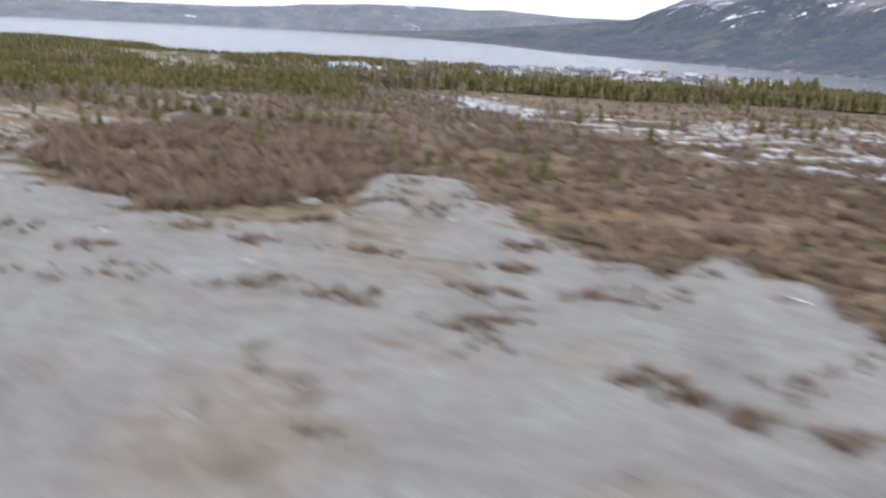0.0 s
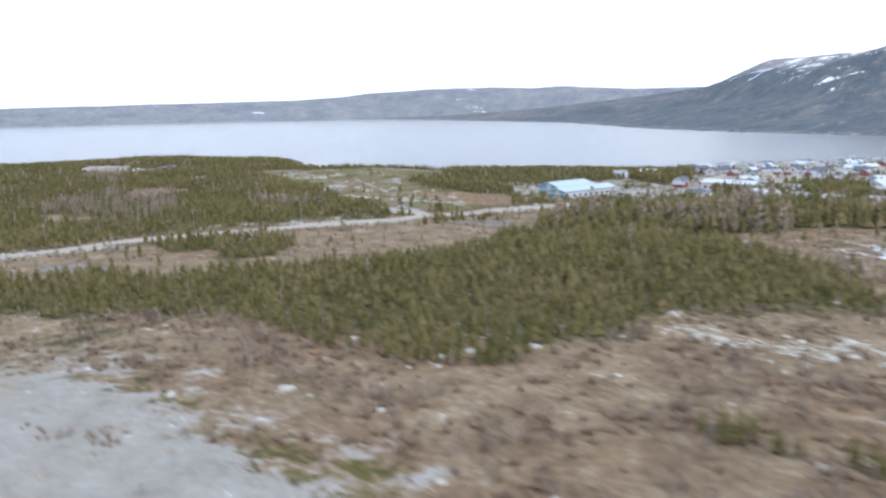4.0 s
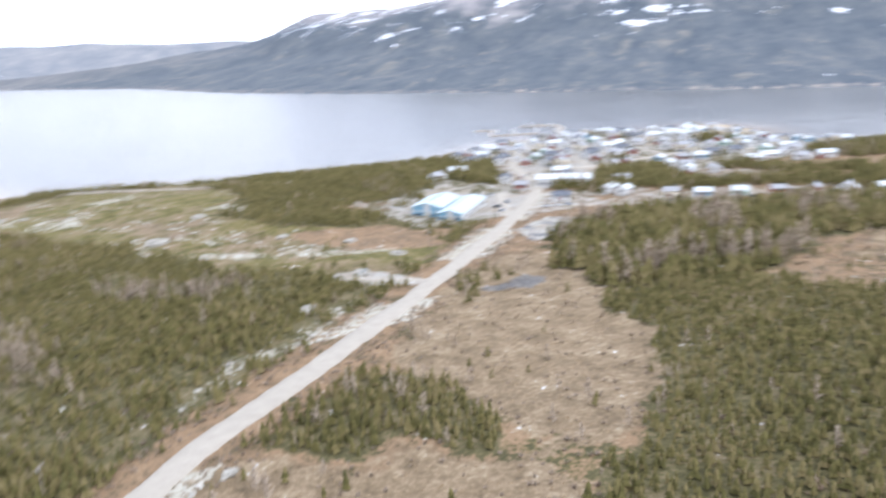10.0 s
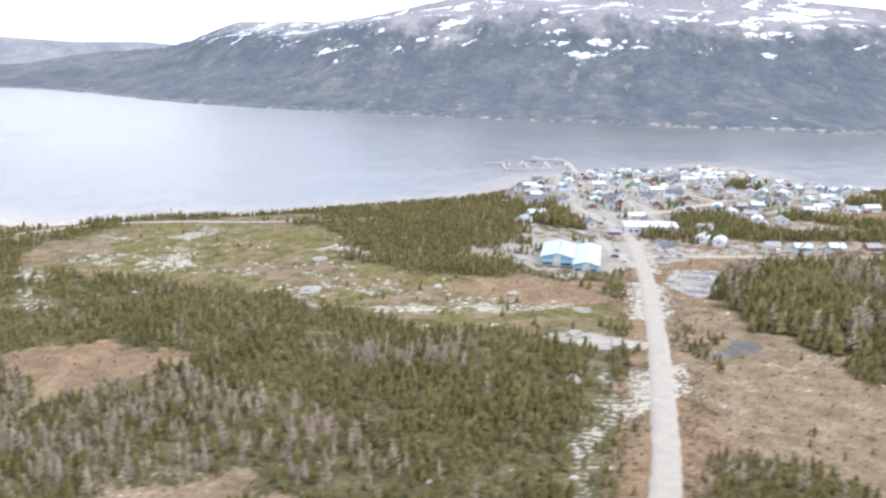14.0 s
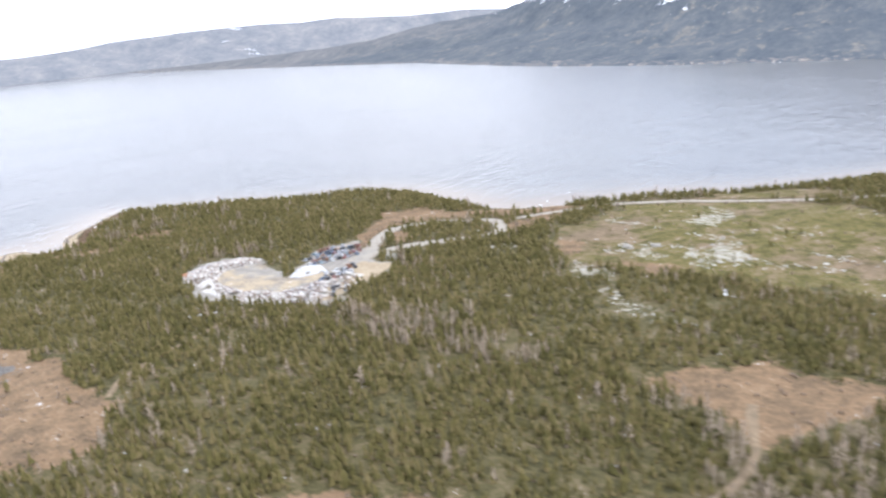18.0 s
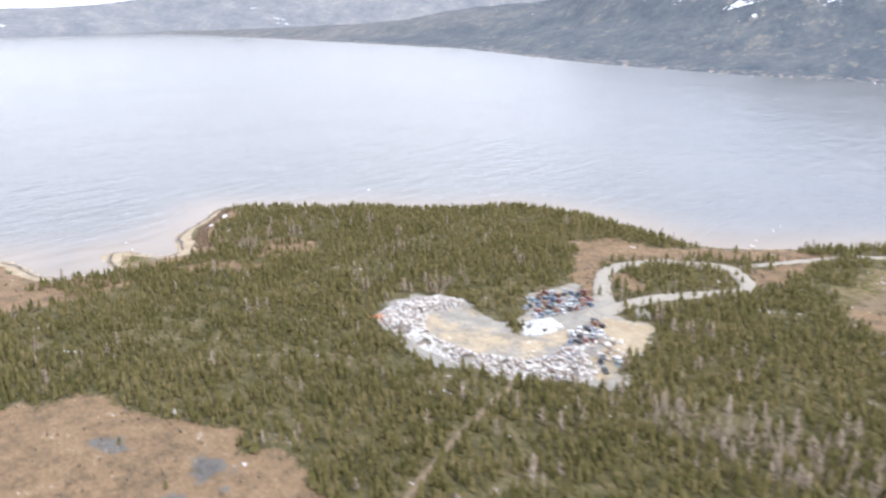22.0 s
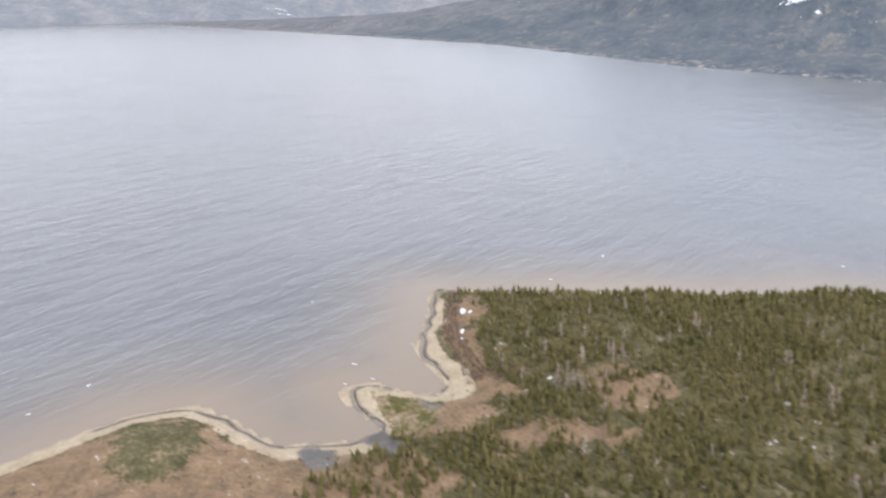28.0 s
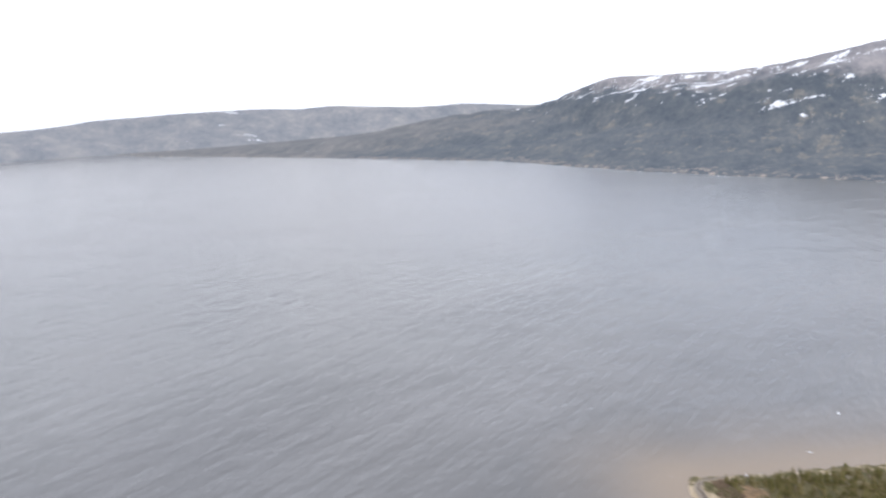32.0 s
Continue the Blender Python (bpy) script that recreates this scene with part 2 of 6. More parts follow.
def ground_build(nt, b):
    za, zb = nt.nodes.new("ShaderNodeVertexColor"), nt.nodes.new("ShaderNodeVertexColor")
    za.layer_name, zb.layer_name = "zone_a", "zone_b"
    sa, sb = nt.nodes.new("ShaderNodeSeparateColor"), nt.nodes.new("ShaderNodeSeparateColor")
    nt.links.new(za.outputs[0], sa.inputs[0])
    nt.links.new(zb.outputs[0], sb.inputs[0])
    geo = nt.nodes.new("ShaderNodeNewGeometry")
    za_pos = geo.outputs["Position"]
    big, mid, fine, grit = noise_tex(nt, 0.02, 4), noise_tex(nt, 0.12, 5, 0.65), noise_tex(nt, 0.7, 5, 0.7), noise_tex(nt, 3.5, 4, 0.7)
    jit = calc(nt, "ADD", calc(nt, "MULTIPLY", calc(nt, "SUBTRACT", mid, 0.5), 1.9), calc(nt, "MULTIPLY", calc(nt, "SUBTRACT", fine, 0.5), 1.5))

    def mask(ch, lo=0.42, hi=0.58, amp=1.0):
        # zones fray into one another
        inner = calc(nt, "ADD", ch, calc(nt, "MULTIPLY", jit, amp))
        return cut(nt, inner, lo, hi)
    two = calc(nt, "ADD", calc(nt, "MULTIPLY", mid, 0.5), calc(nt, "MULTIPLY", fine, 0.5))
    two = calc(nt, "ADD", calc(nt, "MULTIPLY", calc(nt, "SUBTRACT", two, 0.5), 1.7), 0.5)
    floor_c = ramp(nt, two, (0.34, (0.068, 0.062, 0.026)), (0.48, (0.118, 0.103, 0.045)), (0.58, (0.165, 0.135, 0.068)), (0.7, (0.23, 0.18, 0.11)))
    heath = ramp(nt, two, (0.34, (0.072, 0.068, 0.02)), (0.46, (0.132, 0.116, 0.034)), (0.55, (0.178, 0.146, 0.051)), (0.63, (0.2, 0.155, 0.076)), (0.74, (0.29, 0.24, 0.15)))
    heath = mix(nt, cut(nt, calc(nt, "ADD", calc(nt, "MULTIPLY", big, 0.6), calc(nt, "MULTIPLY", mid, 0.4)), 0.47, 0.58), heath, ramp(nt, two, (0.35, (0.15, 0.11, 0.065)), (0.65, (0.27, 0.20, 0.125))))
    tan = ramp(nt, two, (0.3, (0.135, 0.1, 0.06)), (0.45, (0.205, 0.148, 0.086)), (0.56, (0.27, 0.2, 0.124)), (0.7, (0.37, 0.295, 0.19)))
    red = ramp(nt, two, (0.3, (0.13, 0.093, 0.056)), (0.46, (0.215, 0.147, 0.086)), (0.57, (0.278, 0.181, 0.102)), (0.7, (0.335, 0.243, 0.15)))
    gravel = ramp(nt, calc(nt, "ADD", calc(nt, "MULTIPLY", two, 0.6), calc(nt, "MULTIPLY", grit, 0.4)), (0.32, (0.24, 0.215, 0.18)), (0.5, (0.345, 0.32, 0.28)), (0.68, (0.44, 0.415, 0.37)))
    gp = noise_tex(nt, 0.05, 4, 0.6)
    gravel = mix(nt, cut(nt, gp, 0.52, 0.64), gravel, ramp(nt, two, (0.35, (0.27, 0.225, 0.17)), (0.65, (0.41, 0.355, 0.28))))
    gravel = mix(nt, calc(nt, "MULTIPLY", cut(nt, calc(nt, "ADD", calc(nt, "MULTIPLY", mid, 0.6), calc(nt, "MULTIPLY", gp, 0.4)), 0.57, 0.63), 0.75), gravel, (0.16, 0.125, 0.085))
    sand = ramp(nt, two, (0.3, (0.36, 0.28, 0.185)), (0.65, (0.52, 0.425, 0.295)))
    rock = ramp(nt, calc(nt, "ADD", calc(nt, "MULTIPLY", fine, 0.5), calc(nt, "MULTIPLY", grit, 0.5)), (0.35, (0.29, 0.26, 0.205)), (0.5, (0.44, 0.41, 0.335)), (0.68, (0.60, 0.57, 0.48)))
    wet = ramp(nt, two, (0.4, (0.078, 0.072, 0.067)), (0.6, (0.16, 0.14, 0.115)))
    ice = ramp(nt, two, (0.35, (0.55, 0.58, 0.62)), (0.6, (0.8, 0.82, 0.85)))
    c = mix(nt, mask(sa.outputs[2]), floor_c, heath)
    c = mix(nt, mask(sa.outputs[1]), c, red)
    c = mix(nt, mask(sa.outputs[0]), c, tan)
    # bare rock and lichen show in thin broken streaks
    rmp = nt.nodes.new("ShaderNodeMapping")
    rmp.vector_type = "TEXTURE"
    rmp.inputs["Rotation"].default_value, rmp.inputs["Scale"].default_value = (0, 0, radians(-40)), (2.2, 1.1, 1.6)
    nt.links.new(za_pos, rmp.inputs["Vector"])
    streak = noise_tex(nt, 0.55, 5, 0.68, rmp.outputs[0])
    rockm = cut(nt, calc(nt, "ADD", calc(nt, "ADD", calc(nt, "MULTIPLY", streak, 1.2), calc(nt, "MULTIPLY", fine, 0.4)), calc(nt, "MULTIPLY", sb.outputs[1], 0.675)), 1.355, 1.43)
    c = mix(nt, rockm, c, rock)
    c = mix(nt, mask(sb.outputs[0], 0.4, 0.58, 0.85), c, gravel)
    c = mix(nt, mask(za.outputs[1], 0.45, 0.55, 0.35), c, sand)
    wetm = mask(sb.outputs[2], 0.46, 0.54, 0.9)
    c = mix(nt, wetm, c, wet)
    c = mix(nt, mask(zb.outputs[1], 0.5, 0.56, 1.15), c, ice)
    nt.links.new(c, b.inputs["Base Color"])
    rr = calc(nt, "SUBTRACT", 0.92, calc(nt, "MULTIPLY", wetm, 0.52))
    nt.links.new(rr, b.inputs["Roughness"])
    b.inputs["Specular IOR Level"].default_value = 0.25
    relief(nt, b, calc(nt, "ADD", fine, calc(nt, "MULTIPLY", grit, 0.4)), 0.5, 0.8)


def water_build(nt, b):
    sh = nt.nodes.new("ShaderNodeVertexColor")
    sh.layer_name = "shallow"
    g = nt.nodes.new("ShaderNodeNewGeometry")
    mp = nt.nodes.new("ShaderNodeMapping")
    mp.vector_type = "TEXTURE"
    mp.inputs["Rotation"].default_value = (0, 0, radians(WIND))
    mp.inputs["Scale"].default_value = (3.4, 1.0, 1.0)
    nt.links.new(g.outputs["Position"], mp.inputs["Vector"])
    swell = noise_tex(nt, 0.085, 2, 0.45, mp.outputs[0])
    chop = noise_tex(nt, 0.33, 3, 0.55, mp.outputs[0])
    patch = noise_tex(nt, 0.006, 4, 0.6)
    s = nt.nodes.new("ShaderNodeSeparateColor")
    nt.links.new(sh.outputs[0], s.inputs[0])
    m = cut(nt, calc(nt, "ADD", s.outputs[0], calc(nt, "MULTIPLY", calc(nt, "SUBTRACT", patch, 0.5), 0.35)), 0.05, 0.95)
    deep = ramp(nt, patch, (0.35, (0.11, 0.109, 0.108)), (0.65, (0.155, 0.153, 0.151)))
    c = mix(nt, m, deep, (0.265, 0.205, 0.145))
    nt.links.new(c, b.inputs["Base Color"])
    b.inputs["Roughness"].default_value = 0.18
    b.inputs["IOR"].default_value = 1.5
    # the lee by the shore lies calmer than the open lake
    rough = calc(nt, "SUBTRACT", 1.0, calc(nt, "MULTIPLY", m, 0.75))
    rough = calc(nt, "MULTIPLY", rough, calc(nt, "ADD", 0.55, calc(nt, "MULTIPLY", cut(nt, patch, 0.25, 0.65), 0.45)))
    relief(nt, b, calc(nt, "MULTIPLY", calc(nt, "ADD", swell, calc(nt, "MULTIPLY", chop, 0.55)), rough), 1.8, 0.85)


def hills_build(nt, b):
    g = nt.nodes.new("ShaderNodeNewGeometry")
    sp = nt.nodes.new("ShaderNodeSeparateXYZ")
    nt.links.new(g.outputs["Position"], sp.inputs[0])
    up = sp.outputs[2]

    def along(sx, sy):
        # stretched along the mountain side
        mp = nt.nodes.new("ShaderNodeMapping")
        mp.vector_type = "TEXTURE"
        mp.inputs["Rotation"].default_value, mp.inputs["Scale"].default_value = (0, 0, radians(-48)), (sx, sy, 1.0)
        nt.links.new(g.outputs["Position"], mp.inputs["Vector"])
        return mp.outputs[0]
    big, mid = noise_tex(nt, 0.0035, 5, 0.6), noise_tex(nt, 0.016, 6, 0.68, along(1.0, 2.6))
    fine = noise_tex(nt, 0.07, 5, 0.7, along(1.0, 2.2))
    two = calc(nt, "ADD", calc(nt, "MULTIPLY", mid, 0.6), calc(nt, "MULTIPLY", fine, 0.4))
    # distance haze is painted into the slope colours, bluer and paler than the woods
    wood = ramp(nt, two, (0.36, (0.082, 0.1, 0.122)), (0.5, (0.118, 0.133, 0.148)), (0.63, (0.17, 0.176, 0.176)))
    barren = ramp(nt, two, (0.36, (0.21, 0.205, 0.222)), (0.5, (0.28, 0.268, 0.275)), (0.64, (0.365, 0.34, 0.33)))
    # pale brown glades in bands across the slope
    gl = noise_tex(nt, 0.026, 5, 0.64, along(1.0, 2.4))
    glade = cut(nt, calc(nt, "ADD", gl, calc(nt, "MULTIPLY", calc(nt, "SUBTRACT", big, 0.5), 0.4)), 0.585, 0.65)
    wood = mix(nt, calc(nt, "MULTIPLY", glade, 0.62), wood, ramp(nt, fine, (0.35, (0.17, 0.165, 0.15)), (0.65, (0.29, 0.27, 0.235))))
    # the tree line frays upwards
    line = calc(nt, "ADD", up, calc(nt, "ADD", calc(nt, "MULTIPLY", calc(nt, "SUBTRACT", mid, 0.5), 190.0), calc(nt, "MULTIPLY", calc(nt, "SUBTRACT", big, 0.5), 150.0)))
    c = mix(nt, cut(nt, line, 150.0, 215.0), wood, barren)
    # the low spit and the flats behind it are open and dun
    flat = cut(nt, sp.outputs[1], 3080.0, 3420.0)
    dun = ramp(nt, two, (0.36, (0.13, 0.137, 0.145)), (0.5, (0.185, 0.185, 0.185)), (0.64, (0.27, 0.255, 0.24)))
    c = mix(nt, calc(nt, "MULTIPLY", calc(nt, "MULTIPLY", flat, cut(nt, up, 110.0, 60.0)), 0.75), c, dun)
    # snow lies in long drifts in the hollows high up
    st = calc(nt, "ADD", calc(nt, "MULTIPLY", noise_tex(nt, 0.022, 5, 0.66, along(2.0, 1.0)), 0.72), calc(nt, "MULTIPLY", fine, 0.28))
    st = calc(nt, "ADD", st, calc(nt, "MULTIPLY", calc(nt, "SUBTRACT", big, 0.5), 0.28))
    high = calc(nt, "MULTIPLY", cut(nt, up, 50.0, 140.0), 0.135)
    snow = cut(nt, calc(nt, "ADD", st, high), 0.7, 0.715)
    c = mix(nt, snow, c, (0.86, 0.88, 0.91))
    edge = cut(nt, up, 5.0, 2.0)
    c = mix(nt, calc(nt, "MULTIPLY", edge, cut(nt, fine, 0.5, 0.62)), c, (0.36, 0.315, 0.275))
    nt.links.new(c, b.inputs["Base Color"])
    b.inputs["Roughness"].default_value = 0.95
    b.inputs["Specular IOR Level"].default_value = 0.1
    relief(nt, b, calc(nt, "ADD", mid, calc(nt, "MULTIPLY", fine, 0.4)), 8.0, 0.5)


def hazy_tundra_build(nt, b):
    mid, fine = noise_tex(nt, 0.008, 6, 0.65), noise_tex(nt, 0.045, 5, 0.7)
    two = calc(nt, "ADD", calc(nt, "MULTIPLY", mid, 0.6), calc(nt, "MULTIPLY", fine, 0.4))
    # barren ground with far haze put into its base colour as pale blue-grey
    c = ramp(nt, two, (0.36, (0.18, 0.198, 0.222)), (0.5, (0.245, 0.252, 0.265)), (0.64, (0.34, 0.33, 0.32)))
    g = nt.nodes.new("ShaderNodeNewGeometry")
    mp = nt.nodes.new("ShaderNodeMapping")
    mp.vector_type = "TEXTURE"
    mp.inputs["Scale"].default_value = (3.0, 1.0, 1.0)
    nt.links.new(g.outputs["Position"], mp.inputs["Vector"])
    c = mix(nt, cut(nt, noise_tex(nt, 0.016, 5, 0.65, mp.outputs[0]), 0.68, 0.7), c, (0.8, 0.82, 0.86))
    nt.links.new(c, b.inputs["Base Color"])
    b.inputs["Roughness"].default_value = 0.95
    b.inputs["Specular IOR Level"].default_value = 0.1
    relief(nt, b, two, 8.0, 0.5)


M_GROUND, M_WATER, M_HILLS, M_HAZY_TUNDRA = mat("open_ground", ground_build), mat("lake_water", water_build), mat("hazy_slopes", hills_build), mat("hazy_tundra", hazy_tundra_build)
M_ROAD = plain("gravel_road", (0.385, 0.345, 0.285), 0.95, 0.14, 0.25)
M_TRAIL = plain("trodden_peat", (0.25, 0.185, 0.115), 0.95, 0.45, 0.35)
M_SPRUCE = leafy("spruce_needles", ((0.2, (0.05, 0.047, 0.017)), (0.45, (0.092, 0.084, 0.028)), (0.62, (0.134, 0.115, 0.041)), (0.85, (0.188, 0.151, 0.068))))
M_LARCH = leafy("bare_larch", ((0.2, (0.27, 0.212, 0.155)), (0.8, (0.43, 0.35, 0.265))))
M_SHRUB = leafy("leafless_shrub", ((0.15, (0.175, 0.13, 0.095)), (0.5, (0.262, 0.187, 0.13)), (0.85, (0.345, 0.262, 0.19))))
M_BARK = plain("bark", (0.16, 0.13, 0.10), 0.9, 0.3, 3)
M_STONE = leafy("pale_stone", ((0.2, (0.30, 0.28, 0.24)), (0.8, (0.56, 0.535, 0.47))))


# ---- mesh helpers ----
def mesh_object(name, verts, faces, material, parent=None, smooth=False):
    me = bpy.data.meshes.new(name)
    verts, faces = np.asarray(verts, np.float32), np.asarray(faces, np.int32)
    me.vertices.add(len(verts))
    me.vertices.foreach_set("co", verts.ravel())
    n, k = faces.shape
    me.loops.add(n * k)
    me.loops.foreach_set("vertex_index", faces.ravel())
    me.polygons.add(n)
    me.polygons.foreach_set("loop_start", np.arange(n, dtype=np.int32) * k)
    me.update(calc_edges=True)
    if smooth:
        me.polygons.foreach_set("use_smooth", np.ones(n, bool))
    me.materials.append(material)
    ob = new(name, me)
    if parent:
        ob.parent = parent
    return ob


def grid_mesh(name, xs, ys, fn, material):
    X, Y = np.meshgrid(xs, ys)
    Z = fn(X, Y)
    nx, ny = len(xs), len(ys)
    i = np.arange(nx * ny).reshape(ny, nx)
    f = np.stack([i[:-1, :-1], i[:-1, 1:], i[1:, 1:], i[1:, :-1]], -1).reshape(-1, 4)
    ob = mesh_object(name, np.stack([X, Y, Z], -1).reshape(-1, 3), f, material, smooth=True)
    return ob, X.ravel(), Y.ravel(), Z.ravel()


def paint(ob, layer, rgba):
    a = ob.data.color_attributes.new(layer, "FLOAT_COLOR", "POINT")
    a.data.foreach_set("color", np.asarray(rgba, np.float32).ravel())


def part(name, bm, material, parent, label=""):
    me = bpy.data.meshes.new(name)
    bm.to_mesh(me)
    bm.free()
    me.materials.append(material)
    ob = new(name, me)
    ob.parent = parent
    return tagged(ob, label)


# ---- zones of the ground ----
BOGS_TAN = [poly("-175,402 -156,432 -121,462 -88,487 -56,488 -66,456 -88,411 -108,371 -124,358 -156,340 -171,338 -175,349 -169,375"),
            poly("-268,352 -254,376 -236,384 -216,370 -200,356 -183,340 -183,324 -202,318 -226,322 -250,330"),
            poly("-216,345 -176,342 -135,403 -87,444 -70,450 -85,425 -118,392 -150,360 -168,335"),
            poly("-77,172 -74,163 -66,158 -59,159 -50,156 -42,151 -43,157 -54,163 -63,167 -70,171"),
            poly("30,200 70,260 60,330 20,380 70,400 130,330 160,230 120,150 60,120"),
            poly("-318,472 -317,497 -304,496 -302,465"), poly("-320,508 -305,503 -284,484 -292,474 -322,498")]
POINT_BOGS = [poly("-490,984 -463,983 -459,968 -461,954 -476,948 -492,962"), poly("-519,964 -508,952 -490,942 -498,929 -524,939 -537,951")]
BOGS_RED = [poly("-266,780 -260,770 -268,754 -283,759"), poly("-260,735 -246,708 -267,704"), poly("-690,1000 -655,1012 -625,1016 -605,985 -575,975 -560,958 -556,930 -600,915 -660,920 -705,950"),
            poly("-464,613 -439,616 -416,603 -397,584 -420,572 -450,585"), poly("-600,810 -568,812 -541,793 -522,768 -505,742 -492,702 -486,672 -507,664 -540,674 -580,700 -610,750"),
            poly("-321,619 -302,616 -285,610 -274,599 -265,574 -291,575 -309,578 -317,574 -319,580 -315,588 -318,603"),
            *POINT_BOGS,
            poly("-326,920 -294,926 -283,903 -262,886 -262,870 -296,878 -319,880 -339,866 -354,845 -364,826 -358,858"),
            poly("-255,900 -205,884 -200,860 -215,852 -262,846 -280,822 -268,820 -236,834 -225,850 -256,862 -274,878"), poly("-340,862 -324,860 -328,831 -350,833"),
            poly("-130,590 -83,580 -60,545 -90,520 -125,540"),
            poly("-355,430 -349,448 -333,459 -312,456 -298,413 -296,404 -303,378 -310,360 -330,370 -350,400"),
            poly("-560,972 -540,985 -528,1000 -515,1040 -500,1080 -490,1080 -500,1040 -512,1000 -520,975 -540,962"),
            poly("-160,260 -100,232 -50,230 -10,250 30,200 60,120 35,60 0,105 -20,85 -45,100 -60,120 -100,150 -150,205 -170,240"),
            poly("-66,520 -40,540 -10,545 20,560 40,540 -10,510 -40,500 -60,490"),
            poly("-90,640 -60,640 -40,610 -80,600")]
HEATH = [poly("-266,801 -227,812 -190,840 -130,812 -112,752 -108,728 -120,690 -146,666 -129,610 -83,575 -70,545 -79,527 -92,512 -128,486 "
              "-141,508 -180,550 -191,598 -220,660 -250,700 -285,740"),
         poly("-120,330 -95,345 -70,400 -30,420 0,330 20,290 -5,270 -40,400 -70,360"),
         poly("-130,830 -80,800 -60,760 -95,765 -140,800")]
ROCKY = [poly("-150,690 -125,690 -108,660 -130,655"), poly("-295,736 -274,737 -279,714 -289,690 -289,665 -301,654 -298,669 -298,685 -287,711"), poly("-255,750 -232,751 -237,729 -256,732"), poly("-230,734 -198,722 -215,696 -241,700 -238,720"), poly("-304,800 -285,787 -316,781"), poly("-77,243 -68,243 -67,236 -76,235"), poly("-55,236 -44,235 -44,228 -55,228"), poly("-53,218 -44,218 -45,211 -53,212"), poly("-147,213 -126,211 -127,203 -147,204"), poly("-135,194 -126,192 -128,187 -136,188"),
         poly("-212,640 -196,640 -180,615 -196,610"), poly("-190,600 -140,575 -100,530 -110,515 -150,545 -190,580"),
         poly("-240,425 -205,445 -160,475 -150,468 -200,432 -236,412"), poly("-125,245 -95,250 -90,225 -120,222"), poly("-103,146 -87,153 -63,154 -40,148 -35,137 -42,121 -47,106 -41,92 -54,96 -69,107 -87,126"),
         poly("-288,747 -276,750 -269,745 -275,733 -274,718 -291,731"), poly("-222,741 -217,734 -221,717 -234,705 -233,723"), poly("-215,730 -194,744 -189,733 -212,721"), poly("-212,708 -202,701 -210,678 -219,693"),
         poly("-165,649 -159,634 -160,604 -145,598 -150,617 -156,633"), poly("-307,794 -294,801 -280,791 -295,788 -310,780"), poly("-66,232 -40,236 -30,222 -60,214"),
         poly("-75,245 -45,240 -42,222 -62,208"), poly("-142,236 -128,205 -136,198 -145,220"), poly("-200,780 -160,800 -150,770 -190,750")]
# long broken ledges of lichen rock on the heath
LEDGES = [(poly("-253,750 -240,758 -230,745"), 4.5), (poly("-250,735 -240,728"), 4), (poly("-224,742 -224,722 -236,706"), 4), (poly("-219,724 -196,726"), 3.2), (poly("-207,752 -194,735"), 2.5),
          (poly("-219,699 -207,691"), 3.5), (poly("-182,691 -177,672"), 2.4), (poly("-198,685 -190,668"), 2.4), (poly("-194,633 -191,623 -198,603 -197,598"), 3.6),
          (poly("-173,652 -169,640 -164,622 -160,608 -153,593 -140,575 -122,555"), 3.2), (poly("-175,628 -172,614 -164,602"), 2.6), (poly("-282,743 -277,727 -280,709"), 4.2), (poly("-293,694 -295,674 -291,658"), 4),
          (poly("-299,671 -299,656"), 3), (poly("-286,647 -282,637"), 2.4), (poly("-170,732 -165,713"), 3), (poly("-222,805 -210,771"), 2.6), (poly("-149,652 -143,642"), 2.6), (poly("-188,742 -176,722"), 2.2)]
WET = [poly("-95,466 -80,460 -84,450 -104,442 -112,450"), poly("-240,346 -224,346 -218,336 -237,332"), poly("-535,762 -524,758 -524,750 -534,750"),
       poly("-542,744 -532,742 -532,733 -544,735"), poly("-553,724 -545,720 -545,712 -556,715"), poly("-534,722 -526,718 -526,708 -536,710"), poly("-564,784 -552,780 -552,770 -566,772"),
       poly("-569,986 -562,982 -559,971 -551,963 -556,957 -567,961 -571,972"), poly("-545,997 -537,993 -539,986 -546,988"), poly("-598,977 -584,972 -586,963 -597,965")]
DARK_MARSH = poly("-656,1007 -642,1014 -629,1010 -622,997 -626,977 -640,970 -655,984")
SPIT = poly("-566,1008 -553,1001 -544,999 -536,992 -544,974 -556,970 -562,979 -568,991")
SHORE_SPRUCES = poly("-588,964 -577,966 -567,960 -551,952 -552,934 -580,930 -600,950")
ICE = [poly("14,318 20,285 30,262 50,258 66,284 50,310 42,370 30,380 18,350"), poly("50,132 62,134 80,126 80,116 64,118 50,122"), poly("5,352 18,352 34,315 30,290 20,300"), poly("24,310 36,300 50,215 40,205 28,250"), poly("40,212 70,185 108,168 104,158 62,172"), poly("54,142 72,138 72,128 56,132"), poly("72,126 90,116 84,108 70,114"), poly("70,250 110,230 150,200 140,190 90,215")]
ICE_FIELD = poly("0,360 40,330 100,270 170,210 150,150 100,110 55,130 35,200 20,260")
DUMP = poly("-457,851 -441,862 -422,863 -416,851 -411,825 -404,814 -400,829 -384,852 -363,852 -357,836 -358,821 -360,799 -386,765 -399,757 -422,768 -443,785 -454,809 -457,833")
RUBBLE = poly("-21,538 9,535 16,520 -4,508 -30,496 -44,498 -39,515")
